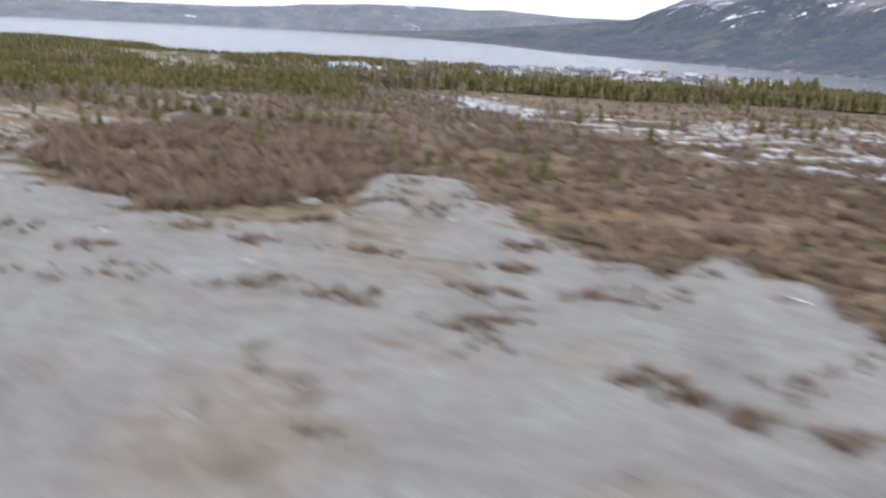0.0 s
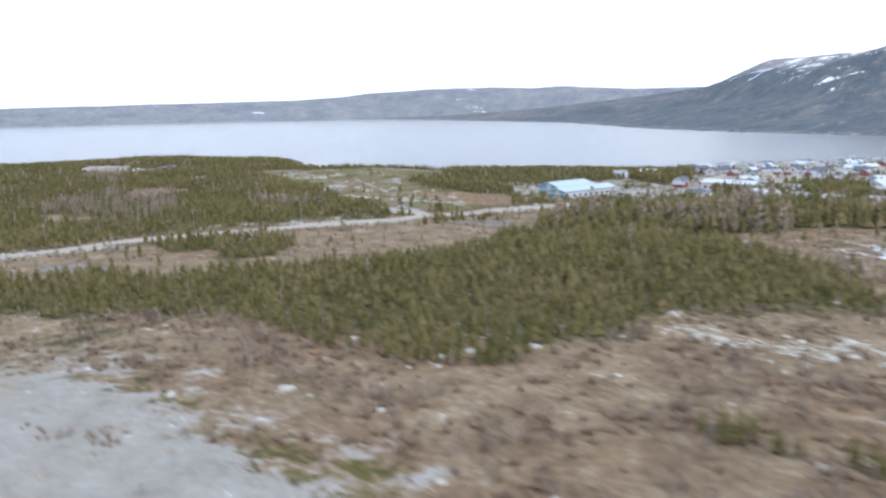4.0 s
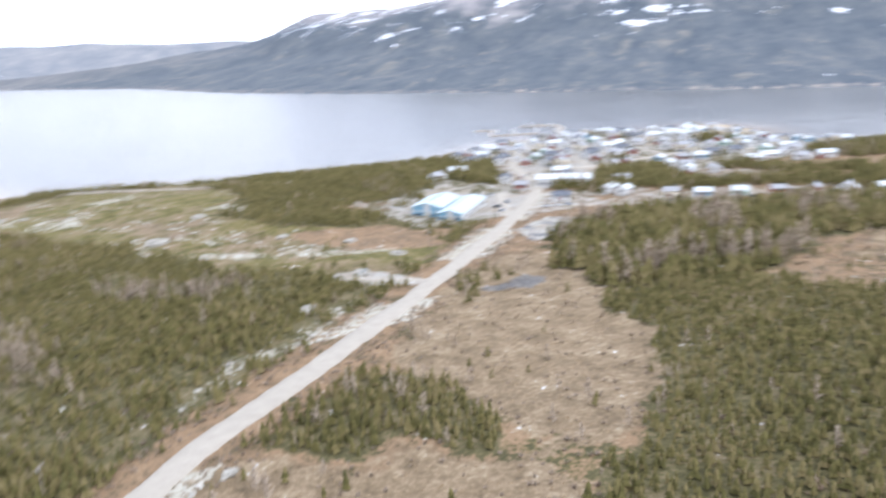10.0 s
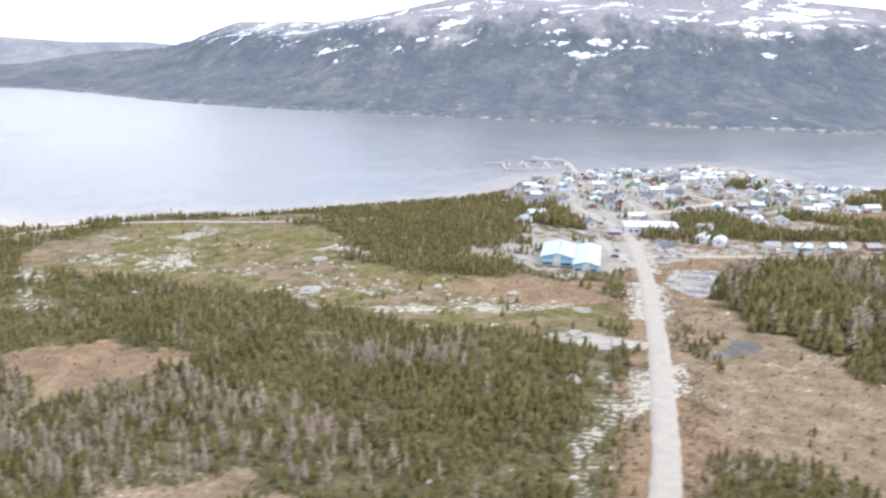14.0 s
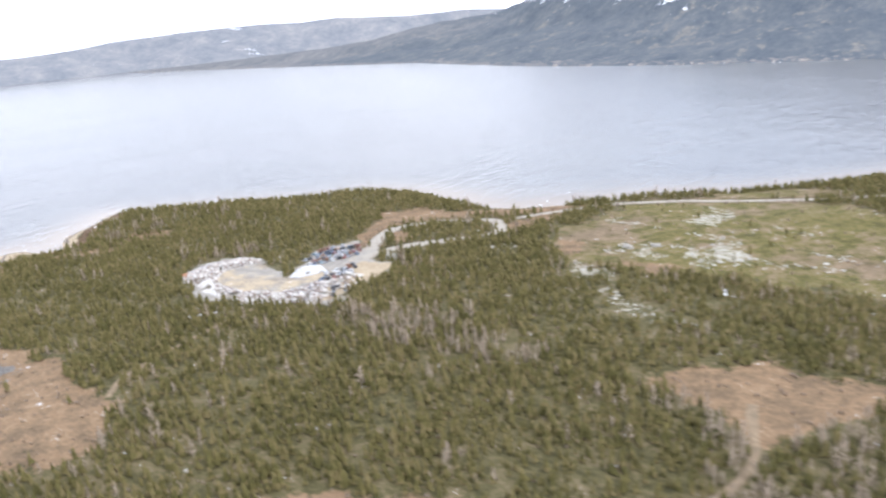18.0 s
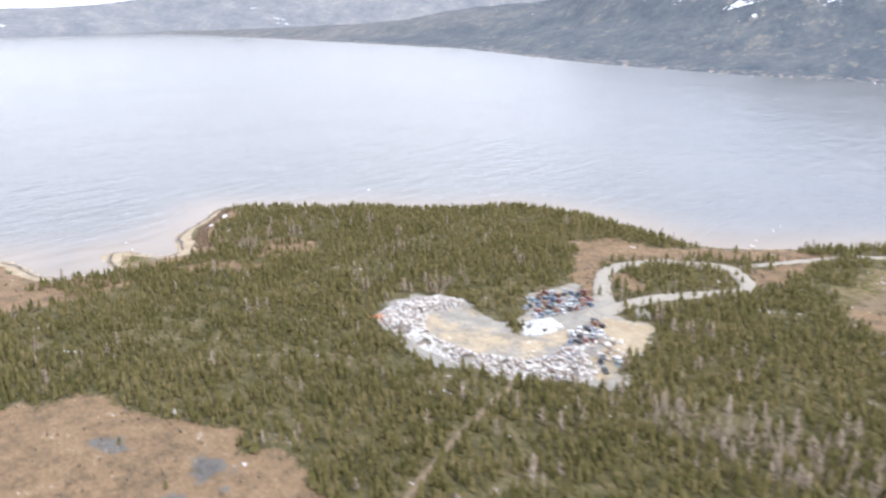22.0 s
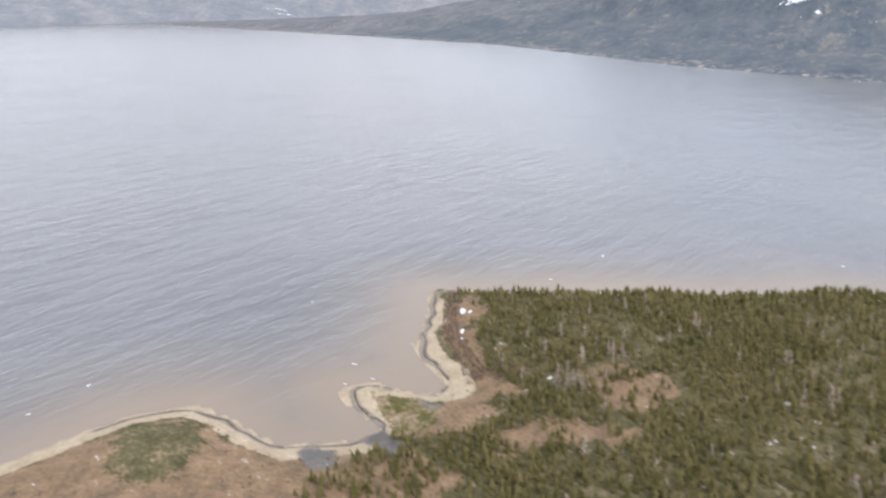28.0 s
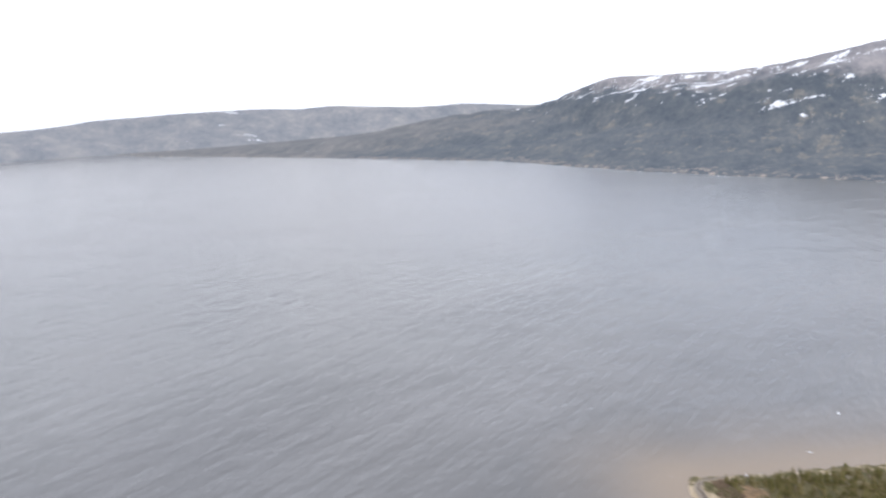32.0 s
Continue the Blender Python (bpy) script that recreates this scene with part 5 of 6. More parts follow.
STREETS = np.vstack([NEAR_STREETS, FAR_STREETS])
STREETS = STREETS[(belt(STREETS[:, 0], STREETS[:, 1]) < 0.4) & (np.hypot(STREETS[:, 0] - 70, STREETS[:, 1] - 608) > 18)]
for x, y in STREETS:
    k = rs_h.choice([0, 0, 1, 1, 2, 3, 4, 5, 6, 6])
    put_at(copy_thing(HOUSE_KINDS[k], pose(0, 0, 0)), x, y, rs_h.choice([-40, 50, 35, -30, 20]) + rs_h.uniform(-10, 10), 0.9)


# the closely built quarter between the lanes
hx_, hy_, rs_q = sites(40, 372, 560, 812, 14.5, 44)
taken = np.vstack([NEAR_STREETS, FAR_STREETS, [(70, 608), (98, 583), (35, 572), (78, 526), (90, 513), (104, 499), (116, 483), (73, 569)]])
ways = [np.minimum.reduce([line_dist(w, hx_, hy_)[0] for w in (MAIN_ROAD, *LANES)])][0]
for x, y, r in zip(hx_, hy_, ways):
    a = np.array([x]), np.array([y])
    if r > 9 and np.hypot(taken[:, 0] - x, taken[:, 1] - y).min() > 11.5 and belt(*a)[0] < 0.3 and inside(VILLAGE, *a)[0] and land_dist(*a)[0] > 12 and lumps(*a, 30, 45)[0] > 0.25:
        taken = np.vstack([taken, [(x, y)]])
        put_at(copy_thing(HOUSE_KINDS[rs_q.choice([0, 1, 2, 3, 6, 6, 5])], pose(0, 0, 0)), x, y, rs_q.choice([-40, 50, 35, 20]) + rs_q.uniform(-10, 10), 0.9)


def school():
    """Two parallel gabled halls with low-pitched white roofs and blue panelled fronts."""
    s = tagged(new("school"), "white-roofed school hall with blue panelled gable fronts", "school")
    halls = ((19.5, 33, 6.0, 0.0, 0.0), (15, 47, 4.6, -20.5, -9.0))
    for width, length, H, off, front in halls:
        c = off - width / 2
        rise = width * 0.125
        part("wall", prism([(c - width / 2, -1.5), (c + width / 2, -1.5), (c + width / 2, H), (c, H + rise), (c - width / 2, H)], 0, front, front + length), M_WHITE, s)
        k = rise / (width / 2)
        for g in (1, -1):
            pr = [(c, H + rise + .03), (c + g * (width / 2 + 1.0), H - k + .03), (c + g * (width / 2 + 1.0), H - k + .45), (c, H + rise + .45)]
            part("roof", prism(pr, 0, front - 1.6, front + length + 1.0), M_ROOFS, s, "pale low-pitched sheet roof")
        for g in (1, -1):
            a, b = sorted((c + g * 2.0, c + g * (width / 2 - .2)))
            part("front_panel", prism([(a, 0.2), (b, 0.2), (b, H + rise - abs(b - c) * k - .15), (a, H + rise - abs(a - c) * k - .15)], 0, front - .12, front + .02), M_SHEETB, s, "blue cladding panel")
            part("band", box(front - .2, front - .13, a, b, H * .52, H * .62), M_ROOFW, s, "white band across the blue front")
            part("window_band", box(front - .2, front - .13, a + .8, b - .8, 1.0, 2.0), M_PANE, s, "row of dark windows")
        part("door", box(front - .3, front - .02, c - 1.6, c + 1.6, 0.0, 2.6), M_CREAM, s, "pale double door")
    for j in range(8):
        part("side_window", box(j * 5.2 - 2.0, j * 5.2 + .4, -20.5 - 15.12, -20.5 - 14.98, 1.0, 2.4), M_PANE, s, "dark side window")
    for j in range(3):
        part("roof_vent", box(8 + j * 8, 9.2 + j * 8, -11, -10, 7.5, 9.9, None, .1), M_STEEL, s, "grey metal roof vent")
    return s


SCHOOL = school()
SCHOOL.matrix_basis = pose(-57, 591, float(height(np.array([-20.0]), np.array([590.0]))[0]) - 0.2, 0, 0, 36.87) @ Matrix.Diagonal((0.92, 0.88, 0.9, 1))


def store():
    """Long flat-gabled shop with a white roof and lean-to."""
    s = tagged(new("store"), "long low shop building with wide white roof", "shop")
    part("wall", prism([(-9, -1), (9, -1), (9, 4.6), (0, 6.0), (-9, 4.6)], 0, -17, 17), M_WHITE, s)
    for g in (1, -1):
        part("roof", prism([(0, 6.03), (g * 9.8, 4.5), (g * 9.8, 4.8), (0, 6.35)], 0, -17.8, 17.8), M_ROOFW, s)
    part("lean_to", prism([(9, -1), (15, -1), (15, 3.0), (9, 4.0)], 0, -14, 10), M_CREAM, s)
    for x in range(-14, 15, 4):
        part("window", box(x - 1, x + 1, -9.08, -8.95, 1.0, 2.5), M_PANE, s)
    part("door", box(-17.1, -16.95, -1.2, 1.2, 0, 2.4), M_ROOFD, s)
    return s


put_at(store(), 70, 608, -42, 0.8)


def shed(L, W, H, m):
    s = tagged(new("shed"), "small weathered timber shed with sheet roof", "shed", "sheds of the village")
    part("wall", prism([(-W / 2, -.5), (W / 2, -.5), (W / 2, H), (0, H + .8), (-W / 2, H)], 0, -L / 2, L / 2), m, s)
    for g in (1, -1):
        part("roof", prism([(0, H + .82), (g * (W / 2 + .3), H - .2), (g * (W / 2 + .3), H - .08), (0, H + .95)], 0, -L / 2 - .3, L / 2 + .3), M_ROOFG, s)
    part("door", box(-L / 2 - .06, -L / 2 + .02, -.5, .5, 0, 1.9), M_WOODG, s)
    return s


SHEDS = [shed(4.5, 3.5, 2.3, M_WOODG), shed(6, 4, 2.5, M_WHITE), shed(4, 3, 2.2, M_REDW)]
for k, sd in enumerate(SHEDS):
    put_at(sd, *((25, 660, 30), (44, 578, -40), (210, 700, 10))[k], 0.4)
for x, y in STREETS[::2]:
    put_at(copy_thing(SHEDS[rs_h.randint(3)], pose(0, 0, 0)), x + rs_h.uniform(9, 13) * rs_h.choice([-1, 1]), y + rs_h.uniform(7, 11) * rs_h.choice([-1, 1]), rs_h.uniform(0, 90), 0.4)


def car(paint, pickup, label):
    c = tagged(new("car"), label, "car")
    prof = [(-2.3, .35), (2.3, .35), (2.35, .8), (1.35, .98), (-2.25, 1.0), (-2.35, .7)]
    bm = prism(prof, 1, -.88, .88)
    bmesh.ops.bevel(bm, geom=list(bm.edges), offset=.06, segments=1, affect="EDGES")
    part("body", bm, paint, c)
    cab = [(-.2 if pickup else -2.0, .96), (1.3, .96), (.65, 1.6), (-.1 if pickup else -1.75, 1.6)]
    part("window_band", prism(cab, 1, -.76, .76), M_PANE, c, "dark car windows")
    part("roof", box(-.12 if pickup else -1.72, .66, -.74, .74, 1.58, 1.66), paint, c)
    for x in (-1.45, 1.4):
        for y in (-.8, .8):
            bm = tube(.34, -.11, .11, 10)
            bmesh.ops.rotate(bm, verts=bm.verts, cent=(0, 0, 0), matrix=Matrix.Rotation(radians(90), 3, "X"))
            bmesh.ops.translate(bm, verts=bm.verts, vec=(x, y, .34))
            wh = part("wheel", bm, M_TYRE, c, "black tyre")
            bm = tube(.19, -.13, .13, 8)
            bmesh.ops.rotate(bm, verts=bm.verts, cent=(0, 0, 0), matrix=Matrix.Rotation(radians(90), 3, "X"))
            bmesh.ops.translate(bm, verts=bm.verts, vec=(x, y, .34))
            part("rim", bm, M_STEEL, wh, "grey steel rim")
    for y in (-.6, .6):
        part("headlight", box(2.3, 2.38, y - .18, y + .18, .62, .78), M_STEEL, c)
    if pickup:
        part("cargo_bed", box(-2.2, -.3, -.7, .7, .97, 1.04), M_TYRE, c, "dark cargo bed")
    return c


CARS = [car(PAINTS[0], True, "white pickup truck parked on gravel"), car(PAINTS[1], False, "silver car parked on gravel"), car(PAINTS[2], True, "blue pickup truck parked on gravel"),
        car(PAINTS[3], False, "red car parked on gravel"), car(PAINTS[4], False, "black car parked on gravel"), car(PAINTS[5], True, "light blue pickup truck standing on a gravel turning place")]
for c, (x, y, a) in zip(CARS, ((20, 559, -38), (-14, 566, 30), (4, 585, 60), (60, 640, 50), (-9, 577, 120), (-137, 499, 40))):
    put_at(c, x, y, a, 0.42)
for k, (x, y, a) in enumerate(((14, 561, -30), (26, 556, -35), (81, 508, -60), (91, 496, -50), (98, 486, -45), (108, 477, -40), (118, 470, -42), (128, 462, -40), (70, 645, 40), (104, 660, 30), (52, 592, 40),
                               (150, 700, 10), (190, 720, 20), (230, 735, 30), (160, 640, -20), (205, 625, -25), (120, 668, 60), (175, 690, 80), (240, 615, -30), (-2, 600, 40), (8, 606, 40), (135, 715, 5))):
    put_at(copy_thing(CARS[(0, 1, 0, 2, 4, 3)[k % 6]], pose(0, 0, 0)), x, y, a, 0.42)


def utility_pole():
    p = tagged(new("utility_pole"), "grey weathered wooden utility pole beside the gravel road", "utility pole", "poles along the road")
    part("shaft", tube(.17, -1.2, 9.2, 8, .11), M_WOODG, p)
    part("crossarm", box(-1.1, 1.1, -.07, .07, 8.5, 8.65), M_WOODG, p)
    for x in (-.95, -.45, .95):
        part("insulator", tube(.06, 8.65, 8.85, 6, .04, None, x), M_CONC, p)
    part("transformer", tube(.24, 7.3, 8.1, 8, .24, None, 0, .42), M_STEEL, p)
    return p


POLE = put_at(utility_pole(), -269, 394, 40)
for x, y in ((-312, 352), (-220, 420), (-181, 450), (-150, 474), (-122, 496), (-93, 518), (-62, 542), (-10, 578), (24, 612), (46, 640), (90, 664), (110, 700), (56, 541), (87, 490), (122, 456), (150, 640), (200, 632), (250, 612)):
    put_at(copy_thing(POLE, pose(0, 0, 0)), x, y, 38)


# ---- wharf, boats and the points ----
M_PIER = plain("weathered_pier", (0.40, 0.35, 0.29), 0.9, 0.2, 0.5)


def wall_block(name, pts, width, top, label, category):
    p = np.array(pts, float)
    bm = bmesh.new()
    t = np.gradient(p, axis=0)
    t /= np.linalg.norm(t, axis=1)[:, None]
    n = np.stack([-t[:, 1], t[:, 0]], -1)
    rings = []
    for q, m in zip(p, n):
        rings.append([bm.verts.new((*(q + m * width * s), z)) for s, z in ((-.8, -2.5), (-.5, top), (.5, top), (.8, -2.5))])
    for a, b in zip(rings[:-1], rings[1:]):
        for i in range(3):
            bm.faces.new((a[i], b[i], b[i + 1], a[i + 1]))
    bm.faces.new(rings[0])
    bm.faces.new(rings[-1][::-1])
    bmesh.ops.recalc_face_normals(bm, faces=bm.faces)
    me = bpy.data.meshes.new(name)
    bm.to_mesh(me)
    bm.free()
    me.materials.append(M_PIER)
    return tagged(new(name, me), label, category)


wall_block("wharf", [(251, 812), (268, 832), (296, 860), (322, 888), (336, 912), (318, 930), (304, 936)], 5.5, 1.5, "weathered pale wharf reaching into the lake", "wharf")
wall_block("breakwater", [(276, 872), (252, 884), (231, 896), (245, 915), (262, 933), (247, 948)], 3.5, 1.1, "low pale rubble breakwater in the lake", "breakwater")
for x, y, a in ((322, 905, 45), (310, 928, 130), (290, 862, 40)):
    s = copy_thing(SHEDS[1], pose(x, y, 1.5, 0, 0, a))


def boat():
    b = tagged(new("boat"), "small white fishing boat moored at the wharf", "boat", "boats at the wharf")
    bm = bmesh.new()
    ring = []
    for x, w in ((-4, 1.2), (-1, 1.5), (2, 1.2), (4.2, .1)):
        ring.append([bm.verts.new((x, y, z)) for y, z in ((-w, 1.1), (-w * .6, -.3), (w * .6, -.3), (w, 1.1))])
    for a, c in zip(ring[:-1], ring[1:]):
        for i in range(3):
            bm.faces.new((a[i], c[i], c[i + 1], a[i + 1]))
        bm.faces.new((a[3], c[3], c[0], a[0]))
    bm.faces.new(ring[0][::-1])
    bm.faces.new(ring[-1])
    part("hull", bm, M_WHITE, b)
    part("cabin", prism([(-1.5, 1.0), (1.2, 1.0), (.8, 2.6), (-1.5, 2.6)], 1, -.9, .9), M_WHITE, b)
    part("window", box(-1.2, .6, -.95, .95, 1.8, 2.3), M_PANE, b)
    return b


BOAT = boat()
BOAT.matrix_basis = pose(284, 884, 0, 0, 0, 40)
for x, y, a in ((292, 893, 45), (300, 903, 40), (268, 905, 100), (262, 895, 20), (312, 884, 50), (280, 920, 10), (256, 918, 60), (340, 792, 30), (350, 786, 60)):
    copy_thing(BOAT, pose(x, y, 0, 0, 0, a))


# ---- waste tip ----
M_JUNK = leafy("mixed_waste", ((0.12, (0.08, 0.07, 0.06)), (0.22, (0.36, 0.32, 0.27)), (0.33, (0.64, 0.61, 0.56)), (0.55, (0.78, 0.76, 0.72)), (0.66, (0.48, 0.40, 0.33)), (0.78, (0.24, 0.17, 0.14)), (0.88, (0.28, 0.31, 0.36))))
M_WHITEJUNK = leafy("white_goods", ((0.2, (0.55, 0.55, 0.54)), (0.8, (0.8, 0.8, 0.79))))
WASTE = poly("-458,847 -442,861 -422,863 -414,854 -417,847 -424,846 -434,844 -441,830 -439,815 -430,797 -417,788 -404,788 -396,795 -391,790 -394,772 -403,763 -414,768 "
             "-426,774 -435,785 -443,794 -449,808 -452,825 -456,834")
WHITE_HEAP = poly("-401,821 -388,822 -388,811 -398,806 -406,809")


def waste(area, gap, smin, smax, name, material, label, mound, seed, pick=None):
    X, Y, rs = sites(area[:, 0].min(), area[:, 0].max(), area[:, 1].min(), area[:, 1].max(), gap, seed)
    k = inside(area, X, Y) & (lumps(X, Y, 4, seed) > 0.22)
    X, Y = X[k], Y[k]
    d, _ = line_dist(np.vstack([area, area[:1]]), X, Y)
    lift = np.minimum(d * 0.35, mound) * (0.5 + lumps(X, Y, 5, seed + 1))
    shapes = []
    for q in range(6):
        r = np.random.RandomState(q)
        a, b, c = r.uniform(.25, .7), r.uniform(.15, .6), r.uniform(.1, .45)
        v = np.array([(sx * a, sy * b, sz * c) for sz in (-1, 1) for sx, sy in ((-1, -1), (1, -1), (1, 1), (-1, 1))])
        f = np.array([(4, 5, 6), (4, 6, 7), (0, 1, 5), (0, 5, 4), (1, 2, 6), (1, 6, 5), (2, 3, 7), (2, 7, 6), (3, 0, 4), (3, 4, 7)])
        shapes.append((v @ np.array(Euler((r.uniform(-.5, .5), r.uniform(-.5, .5), 0)).to_matrix()), f))
    P, size = np.column_stack([X, Y, height(X, Y) + lift + .1]), rs.uniform(smin, smax, len(X))
    if pick:
        # the outer stretch of the bank is laid piece by piece
        one = np.flatnonzero(X < pick)[:280]
        heap = tagged(new("rubbish_heap"), "loose heap of pale mixed rubbish at the edge of the tip", "rubbish")
        heap.matrix_basis = pose(*P[one[0]])
        meshes = []
        for v, f in shapes:
            o = mesh_object("scrap", v, f, material)
            meshes.append(o.data)
            bpy.data.objects.remove(o)
        for k in one:
            o = new("scrap", meshes[k % len(meshes)])
            o.parent = heap
            q = P[k] - P[one[0]]
            o.matrix_basis = pose(q[0], q[1], q[2], rs.uniform(-25, 25), rs.uniform(-25, 25), rs.uniform(0, 360)) @ Matrix.Scale(size[k], 4)
        rest = np.ones(len(X), bool)
        rest[one] = False
        P, size = P[rest], size[rest]
    scatter(name, shapes, P, size, material, label, "rubbish", tilt=.3)


waste(WASTE, 0.66, .25, 0.9, "rubbish_bank", M_JUNK, "bank of pale mixed rubbish along the tip", 1.6, 91, -443.5)
waste(WHITE_HEAP, 0.8, .6, 1.5, "white_goods_heap", M_WHITEJUNK, "heap of discarded white appliances at the tip", 1.8, 93)
waste(poly("-394,790 -386,800 -378,800 -372,790 -380,778 -390,770"), 2.3, .5, 1.5, "scrap_scatter", M_JUNK, "scattered scrap at the edge of the tip", 0.8, 95)

M_RUSTY = leafy("orange_rust", ((0.2, (0.42, 0.16, 0.07)), (0.8, (0.66, 0.34, 0.18))))
waste(poly("-459,850 -450,851 -447,843 -451,838 -458,842"), 0.9, .4, 1.1, "rusty_scrap", M_RUSTY, "heap of orange rusty scrap at the end of the tip", 1.0, 97)


def wreck(paint):
    c = tagged(new("wrecked_car"), "rusty wrecked car dumped at the waste tip", "car", "wrecked cars at the tip")
    prof = [(-2.2, .2), (2.2, .2), (2.2, .7), (1.2, .9), (-2.1, .9)]
    part("body", prism(prof, 1, -.85, .85), paint, c)
    part("cabin", prism([(-1.7, .88), (1.1, .88), (.5, 1.35), (-1.4, 1.3)], 1, -.72, .72), M_TYRE, c, "smashed dark windows")
    part("roof", box(-1.4, .5, -.72, .72, 1.3, 1.38), paint, c, "dented car roof")
    for x in (-1.4, 1.3):
        part("wheel_arch", box(x - .3, x + .3, -.88, .88, .05, .5), M_TYRE, c)
    return c


WRECKS = [wreck(p) for p in PAINTS]
rs_w = np.random.RandomState(31)
spots = []
for x in np.arange(-393, -358, 3.2):
    for y in np.arange(820, 850, 5.4):
        spots.append((x + rs_w.uniform(-.6, .6), y + rs_w.uniform(-.8, .8)))
spots = [s for s in spots if inside(poly("-393,837 -381,848 -367,845 -361,834 -367,824 -380,821 -393,823"), np.array([s[0]]), np.array([s[1]]))[0]]
spots += [(x, y) for x in np.arange(-393, -368, 3.3) for y in np.arange(790, 813, 5.2) if inside(poly("-393,799 -383,808 -371,812 -374,802 -385,790 -393,791"), np.array([x]), np.array([y]))[0]]
spots += [(-391.5, 775), (-388, 779.5), (-393, 769.5), (-386, 773)]
for k, (x, y) in enumerate(spots):
    w = WRECKS[k] if k < len(WRECKS) else copy_thing(WRECKS[rs_w.choice([0, 1, 1, 2, 2, 3, 4, 5, 6])], pose(0, 0, 0))
    put_at(w, x, y, rs_w.choice([60, 85, 100, 240]) + rs_w.uniform(-20, 20), 0.0)
    if k % 3 == 0 and k >= len(WRECKS):
        put_at(copy_thing(WRECKS[rs_w.randint(7)], pose(0, 0, 0)), x + .4, y + .5, rs_w.uniform(40, 130), 1.35)


# ---- single boulders, hut, marker and shore litter ----
M_BOULDER = plain("lichen_rock", (0.34, 0.32, 0.275), 0.95, 0.4, 0.8)


def boulder(r, seed):
    bm = bmesh.new()
    bmesh.ops.create_icosphere(bm, subdivisions=3, radius=r)
    o = Vector((seed * 7.1, seed * 3.3, 0))
    for v in bm.verts:
        n = noise.noise(v.co / r * 1.1 + o) * .45 + noise.noise(v.co / r * 2.7 + o) * .25 + noise.noise(v.co / r * 6 + o) * .1
        v.co *= 1 + n
        v.co.z *= .55
        v.co.x *= 1.35
    me = bpy.data.meshes.new("boulder")
    bm.to_mesh(me)
    bm.free()
    me.materials.append(M_BOULDER)
    return tagged(new("boulder", me), "large pale lichen-grey boulder on the heath", "boulder")


for k, (x, y, r) in enumerate(((-187, 622, 4.4), (-235, 379, 1.6), (-292, 741, 2.4), (-352, 808, 3.2), (-152, 668, 3.0), (-112, 560, 2.6), (-134, 590, 2.2), (-244, 752, 2.6), (-232, 745, 2.0), (-8, 85, .9), (11, 160, 1.2),
                               (-176, 470, 2.6), (-138, 500, 3.0), (-108, 521, 2.8), (-16, 353, 2.2), (-42, 158, 1.5), (-37, 170, 2.4), (-45, 177, 2.0), (-52, 179, 1.8))):
    put_at(boulder(r, k + 1), x, y, 37 * k, 0.1)


def snow_drift(length, width, seed):
    """Last remnant of a snow drift: a low ragged white mound."""
    bm = bmesh.new()
    bmesh.ops.create_icosphere(bm, subdivisions=3, radius=1.0)
    o = Vector((seed * 4.7, seed * 2.9, 0))
    for v in bm.verts:
        k = 1 + noise.noise(v.co * 1.3 + o) * .5 + noise.noise(v.co * 3.1 + o) * .22
        v.co = Vector((v.co.x * length / 2 * k, v.co.y * width / 2 * k, v.co.z * .45 * k))
    me = bpy.data.meshes.new("snow_drift")
    bm.to_mesh(me)
    bm.free()
    me.materials.append(M_DRIFT)
    return tagged(new("snow_drift", me), "last white snow drift melting at the forest edge", "snow drift", "snow drifts at the forest edge")


M_DRIFT = plain("old_snow", (0.82, 0.83, 0.85), 0.7, 0.06, 1.2)
for k, (x, y, a, L, W) in enumerate(((-499, 1064, 62, 6.0, 2.6), (-497, 1060, 40, 3.0, 1.1), (-509, 1041, 58, 4.6, 1.5), (-512, 1034, 70, 1.8, .8), (-497, 985, 20, 2.2, .9), (-424, 985, 30, 2.4, 1.0), (-418, 978, 35, 1.8, .8),
                                         (-253, 668, 20, 4.0, 2.2), (-250, 672, 60, 2.2, 1.2))):
    put_at(snow_drift(L, W, k + 1), x, y, a, 0.15)


def marker():
    m = tagged(new("airstrip_marker"), "orange cone marker standing on the airstrip gravel", "marker cone")
    part("cone", tube(.42, .05, 1.0, 12, .08), M_ORANGE, m)
    part("base", box(-.5, .5, -.5, .5, 0, .06), M_ORANGE, m)
    return m


put_at(marker(), MARK[0], MARK[1], 20)



# ---- the spruces and larches that the flight passes nearest, each a tree of its own ----
def tree_parts(kind, seed):
    if kind == "spruce":
        v, f = cone_tree(8, 9, seed)
        crown = mesh_object("crown", v, f, M_SPRUCE)
        tr = mesh_object("trunk", *trunk_shape(0.028, 0.75), M_BARK)
    else:
        v, f = twig_tree(34, seed, 0.22)
        crown = mesh_object("crown", v, f, M_LARCH)
        tr = mesh_object("trunk", *trunk_shape(0.022, 0.92), M_BARK)
    return crown, tr


def trunk_shape(r, top):
    v = [(r * math.cos(a), r * math.sin(a), -0.06) for a in np.arange(6) * 1.047] + [(r * .3 * math.cos(a), r * .3 * math.sin(a), top) for a in np.arange(6) * 1.047]
    f = [(i, (i + 1) % 6, 6 + (i + 1) % 6) for i in range(6)] + [(i, 6 + (i + 1) % 6, 6 + i) for i in range(6)]
    return np.array(v), np.array(f)


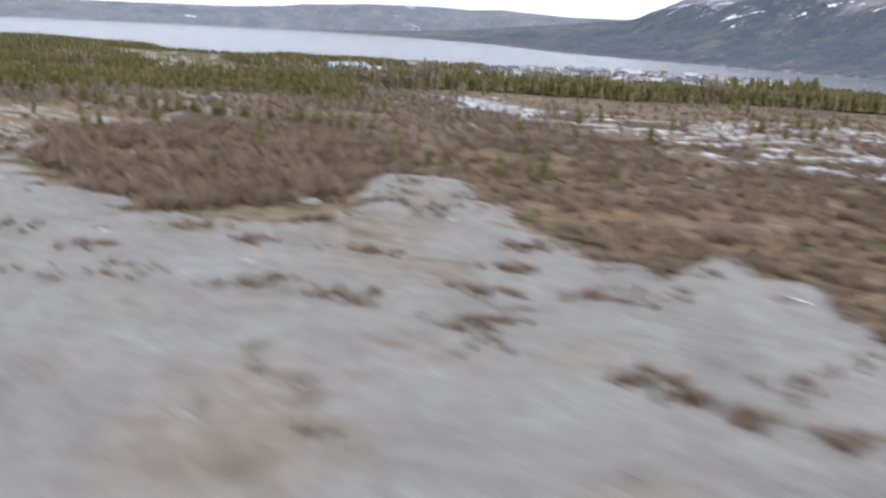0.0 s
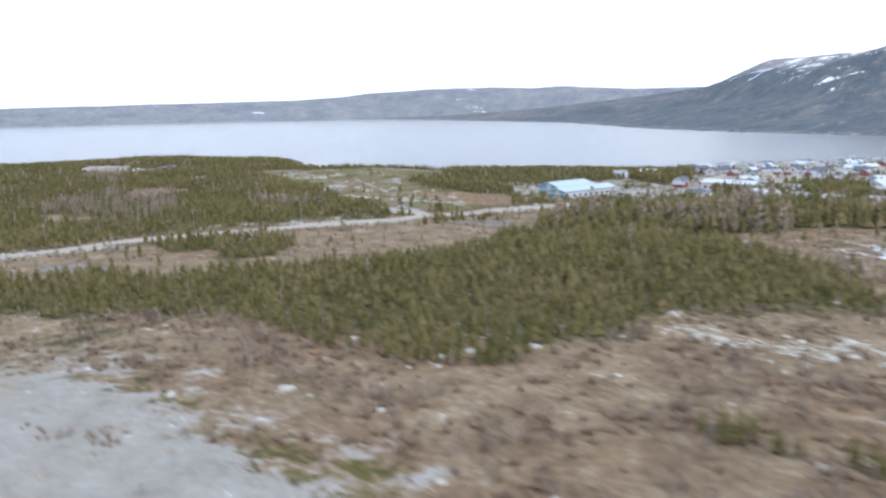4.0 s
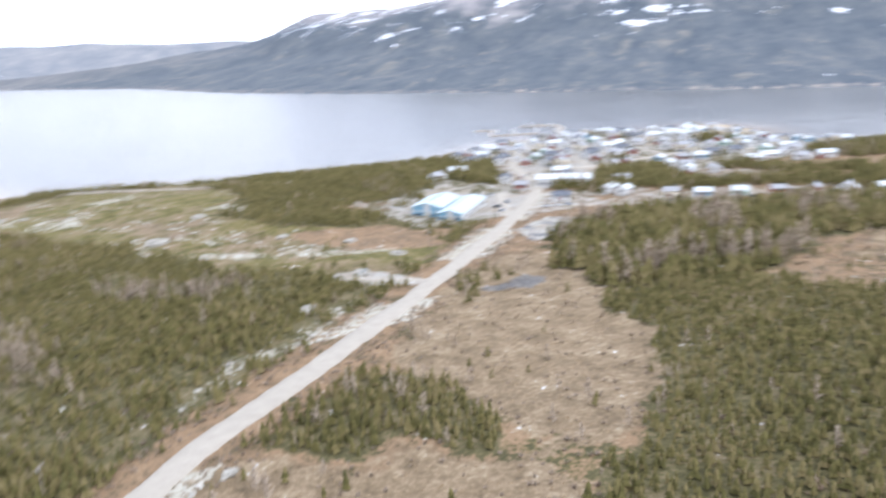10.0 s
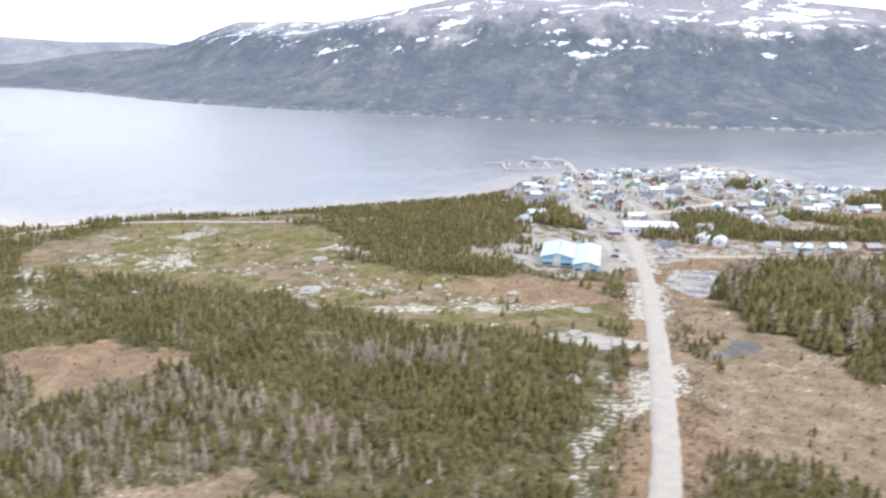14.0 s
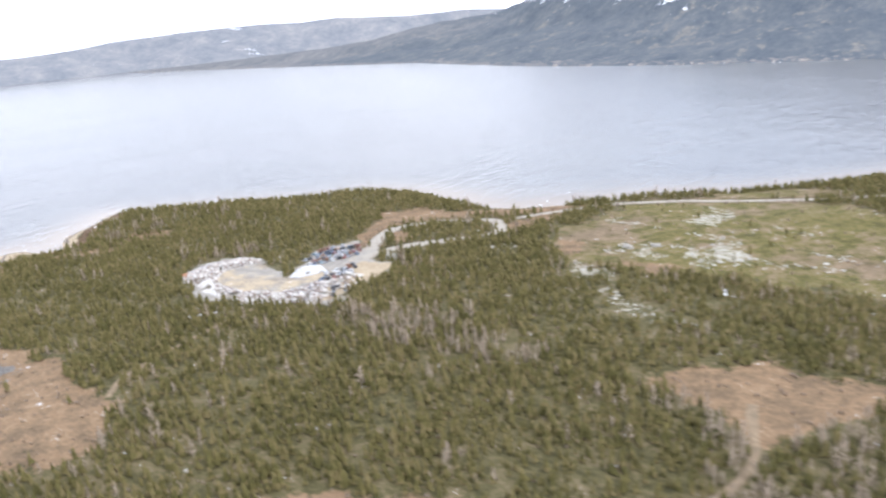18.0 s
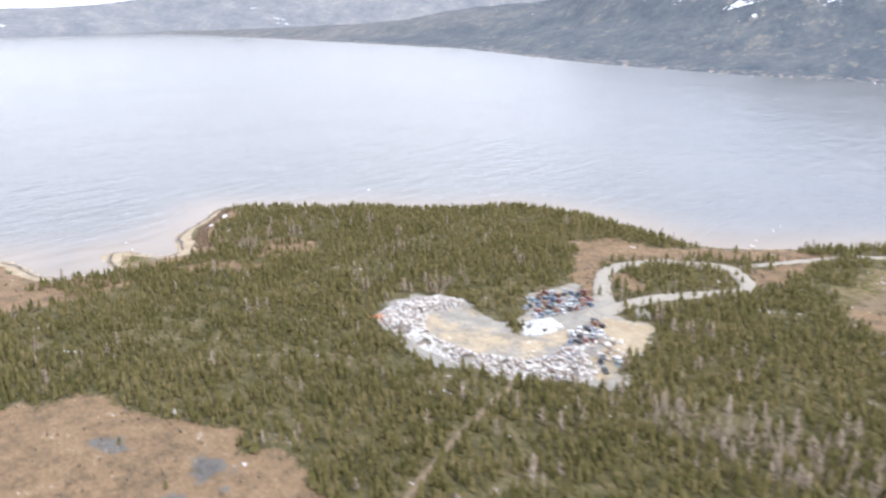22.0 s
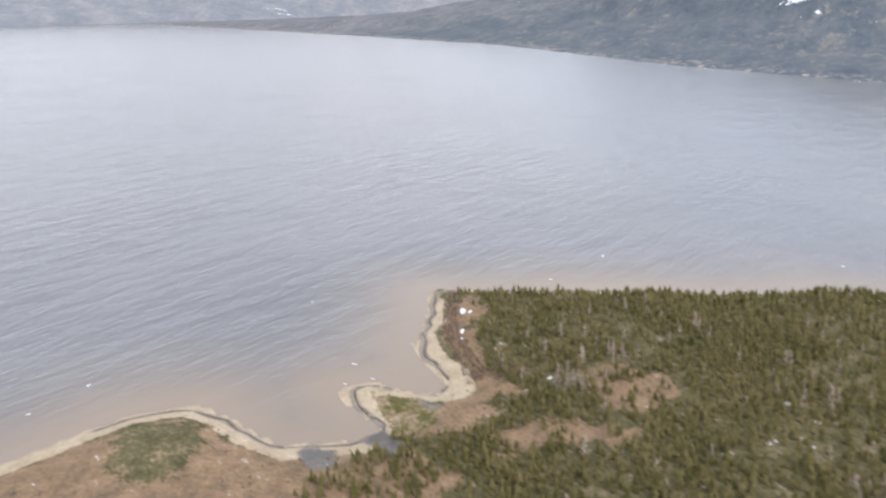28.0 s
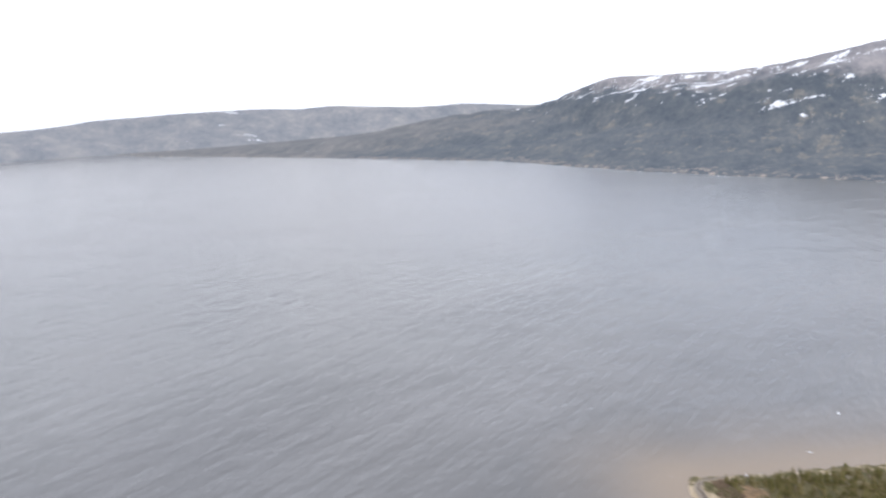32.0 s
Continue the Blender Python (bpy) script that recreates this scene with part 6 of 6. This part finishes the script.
rs_t = np.random.RandomState(77)
TREE_MESHES = {}
for kind in ("spruce", "larch"):
    for seed in (11, 12, 13):
        made = tree_parts(kind, seed)
        TREE_MESHES[kind, seed] = [o.data for o in made]
        for o in made:
            bpy.data.objects.remove(o)
for (x, y, z), h, l in zip(FOREST_P[near_one], FOREST_H[near_one], FOREST_LARCH[near_one]):
    kind = "larch" if l else "spruce"
    t = tagged(new("larch_tree" if l else "spruce_tree"), "bare grey-brown larch in a mixed stand" if l else "young green spruce growing in boggy forest", "tree", "larches below the flight" if l else "spruces below the flight")
    t.matrix_basis = pose(x, y, z, 0, 0, rs_t.uniform(0, 360)) @ Matrix.Scale(h * rs_t.uniform(.95, 1.2), 4)
    for nm, me in zip(("crown", "trunk"), TREE_MESHES[kind, rs_t.choice([11, 12, 13])]):
        o = new(nm, me)
        o.parent = t


# single spruces in a row behind the shrubs
row_p = np.concatenate([np.linspace(a, b, max(2, int(np.hypot(*(b - a)) / 1.7)), endpoint=False) for a, b in zip(SPRUCE_ROW[:-1], SPRUCE_ROW[1:])])
for x, y in row_p:
    if rs_t.rand() < 0.82:
        x, y = x + rs_t.normal(0, 1.0), y + rs_t.normal(0, 1.4)
        t = tagged(new("spruce_tree"), "young dark spruce in a row behind low shrubs", "tree", "row of spruces by the airstrip")
        h = rs_t.uniform(2.2, 4.8)
        t.matrix_basis = put_at(t, x, y, rs_t.uniform(0, 360)).matrix_basis @ Matrix.Diagonal((h * 1.35, h * 1.35, h, 1))
        for nm, me in zip(("crown", "trunk"), TREE_MESHES["spruce", rs_t.choice([11, 12, 13])]):
            o = new(nm, me)
            o.parent = t


# ---- shore line: wrack, foam and drifting ice ----
M_SHINGLE = plain("wet_shingle", (0.27, 0.225, 0.175), 0.95, 0.3, 0.5)
ribbon("shore_shingle", SHORE[6:19] + np.array([0.2, -0.9]), 2.4, "wet grey shingle along the water's edge", "shingle", 0.06, M_SHINGLE, 3.0)
ribbon("shore_shingle_tip", SHORE[19:30] + np.array([0.8, -0.4]), 2.8, "wet grey shingle along the point", "shingle", 0.06, M_SHINGLE, 3.0)
# red-brown willow along the upper beach of the point
fringe_line = poly("-492,1090 -500,1074 -508,1058 -514,1040 -517,1022 -518,1006 -512,998 -500,996")
bx, by, rs_b = sites(-535, -485, 985, 1095, 1.1, 66)
bd, _ = line_dist(fringe_line, bx, by)
bk = (bd < 2.6 + 2.2 * lumps(bx, by, 6, 67)) & (rs_b.rand(len(bx)) < 0.8)
scatter("willow_fringe", [bush(26, q) for q in (21, 22)], np.column_stack([bx[bk], by[bk], height(bx[bk], by[bk]) - 0.05]), rs_b.uniform(0.7, 1.6, bk.sum()), M_SHRUB, "dark red-brown willow shrubs along the beach", "shrubs", squash=1.2, tilt=0.1)
M_WRACK = plain("dark_wrack", (0.12, 0.095, 0.075), 0.98, 0.3, 0.6)
ribbon("shore_wrack", SHORE[6:19] + np.array([0.6, -1.2]), 0.8, "dark line of washed-up wrack along the beach", "wrack", 0.1, M_WRACK, 4.0)
ribbon("shore_wrack_tip", SHORE[19:30] + np.array([1.2, -0.6]), 0.8, "dark line of washed-up wrack along the point", "wrack", 0.1, M_WRACK, 4.0)
M_FOAM = leafy("old_lake_ice", ((0.2, (0.62, 0.64, 0.66)), (0.8, (0.86, 0.87, 0.88))))
fx_, fy_, rs_f = sites(-680, 330, 760, 1130, 5.0, 61)
fd = -land_dist(fx_, fy_)
fk = (fd > 1.5) & (fd < 60) & (rs_f.rand(len(fx_)) < np.where(fd < 8, 0.10, 0.012) * (lumps(fx_, fy_, 20, 62) > 0.5))
scatter("ice_scraps", [(v * np.array([2.4, .8, .2]), f) for v, f in (stone(7), stone(8))], np.column_stack([fx_[fk], fy_[fk], 0 * fx_[fk] + 0.05]), rs_f.uniform(.25, 1.3, fk.sum()), M_FOAM, "scraps of white ice drifting near the shore", "ice", tilt=0.0)
qx, qy, rs_q2 = sites(-400, 900, 1200, 3400, 26.0, 63)
qd, _ = line_dist(FAR_SHORE, qx, qy)
qk = (qd < 12) & (lumps(qx, qy, 160, 64) > 0.5) & (rs_q2.rand(len(qx)) < 0.5)
scatter("far_shore_ice", [(v * np.array([1, 1, .4]), f) for v, f in (stone(7), stone(8))], np.column_stack([qx[qk], qy[qk], 0 * qx[qk] + 0.4]), rs_q2.uniform(0.8, 2.6, qk.sum()), M_FOAM, "white ice left along the far shore", "ice", tilt=0.0)
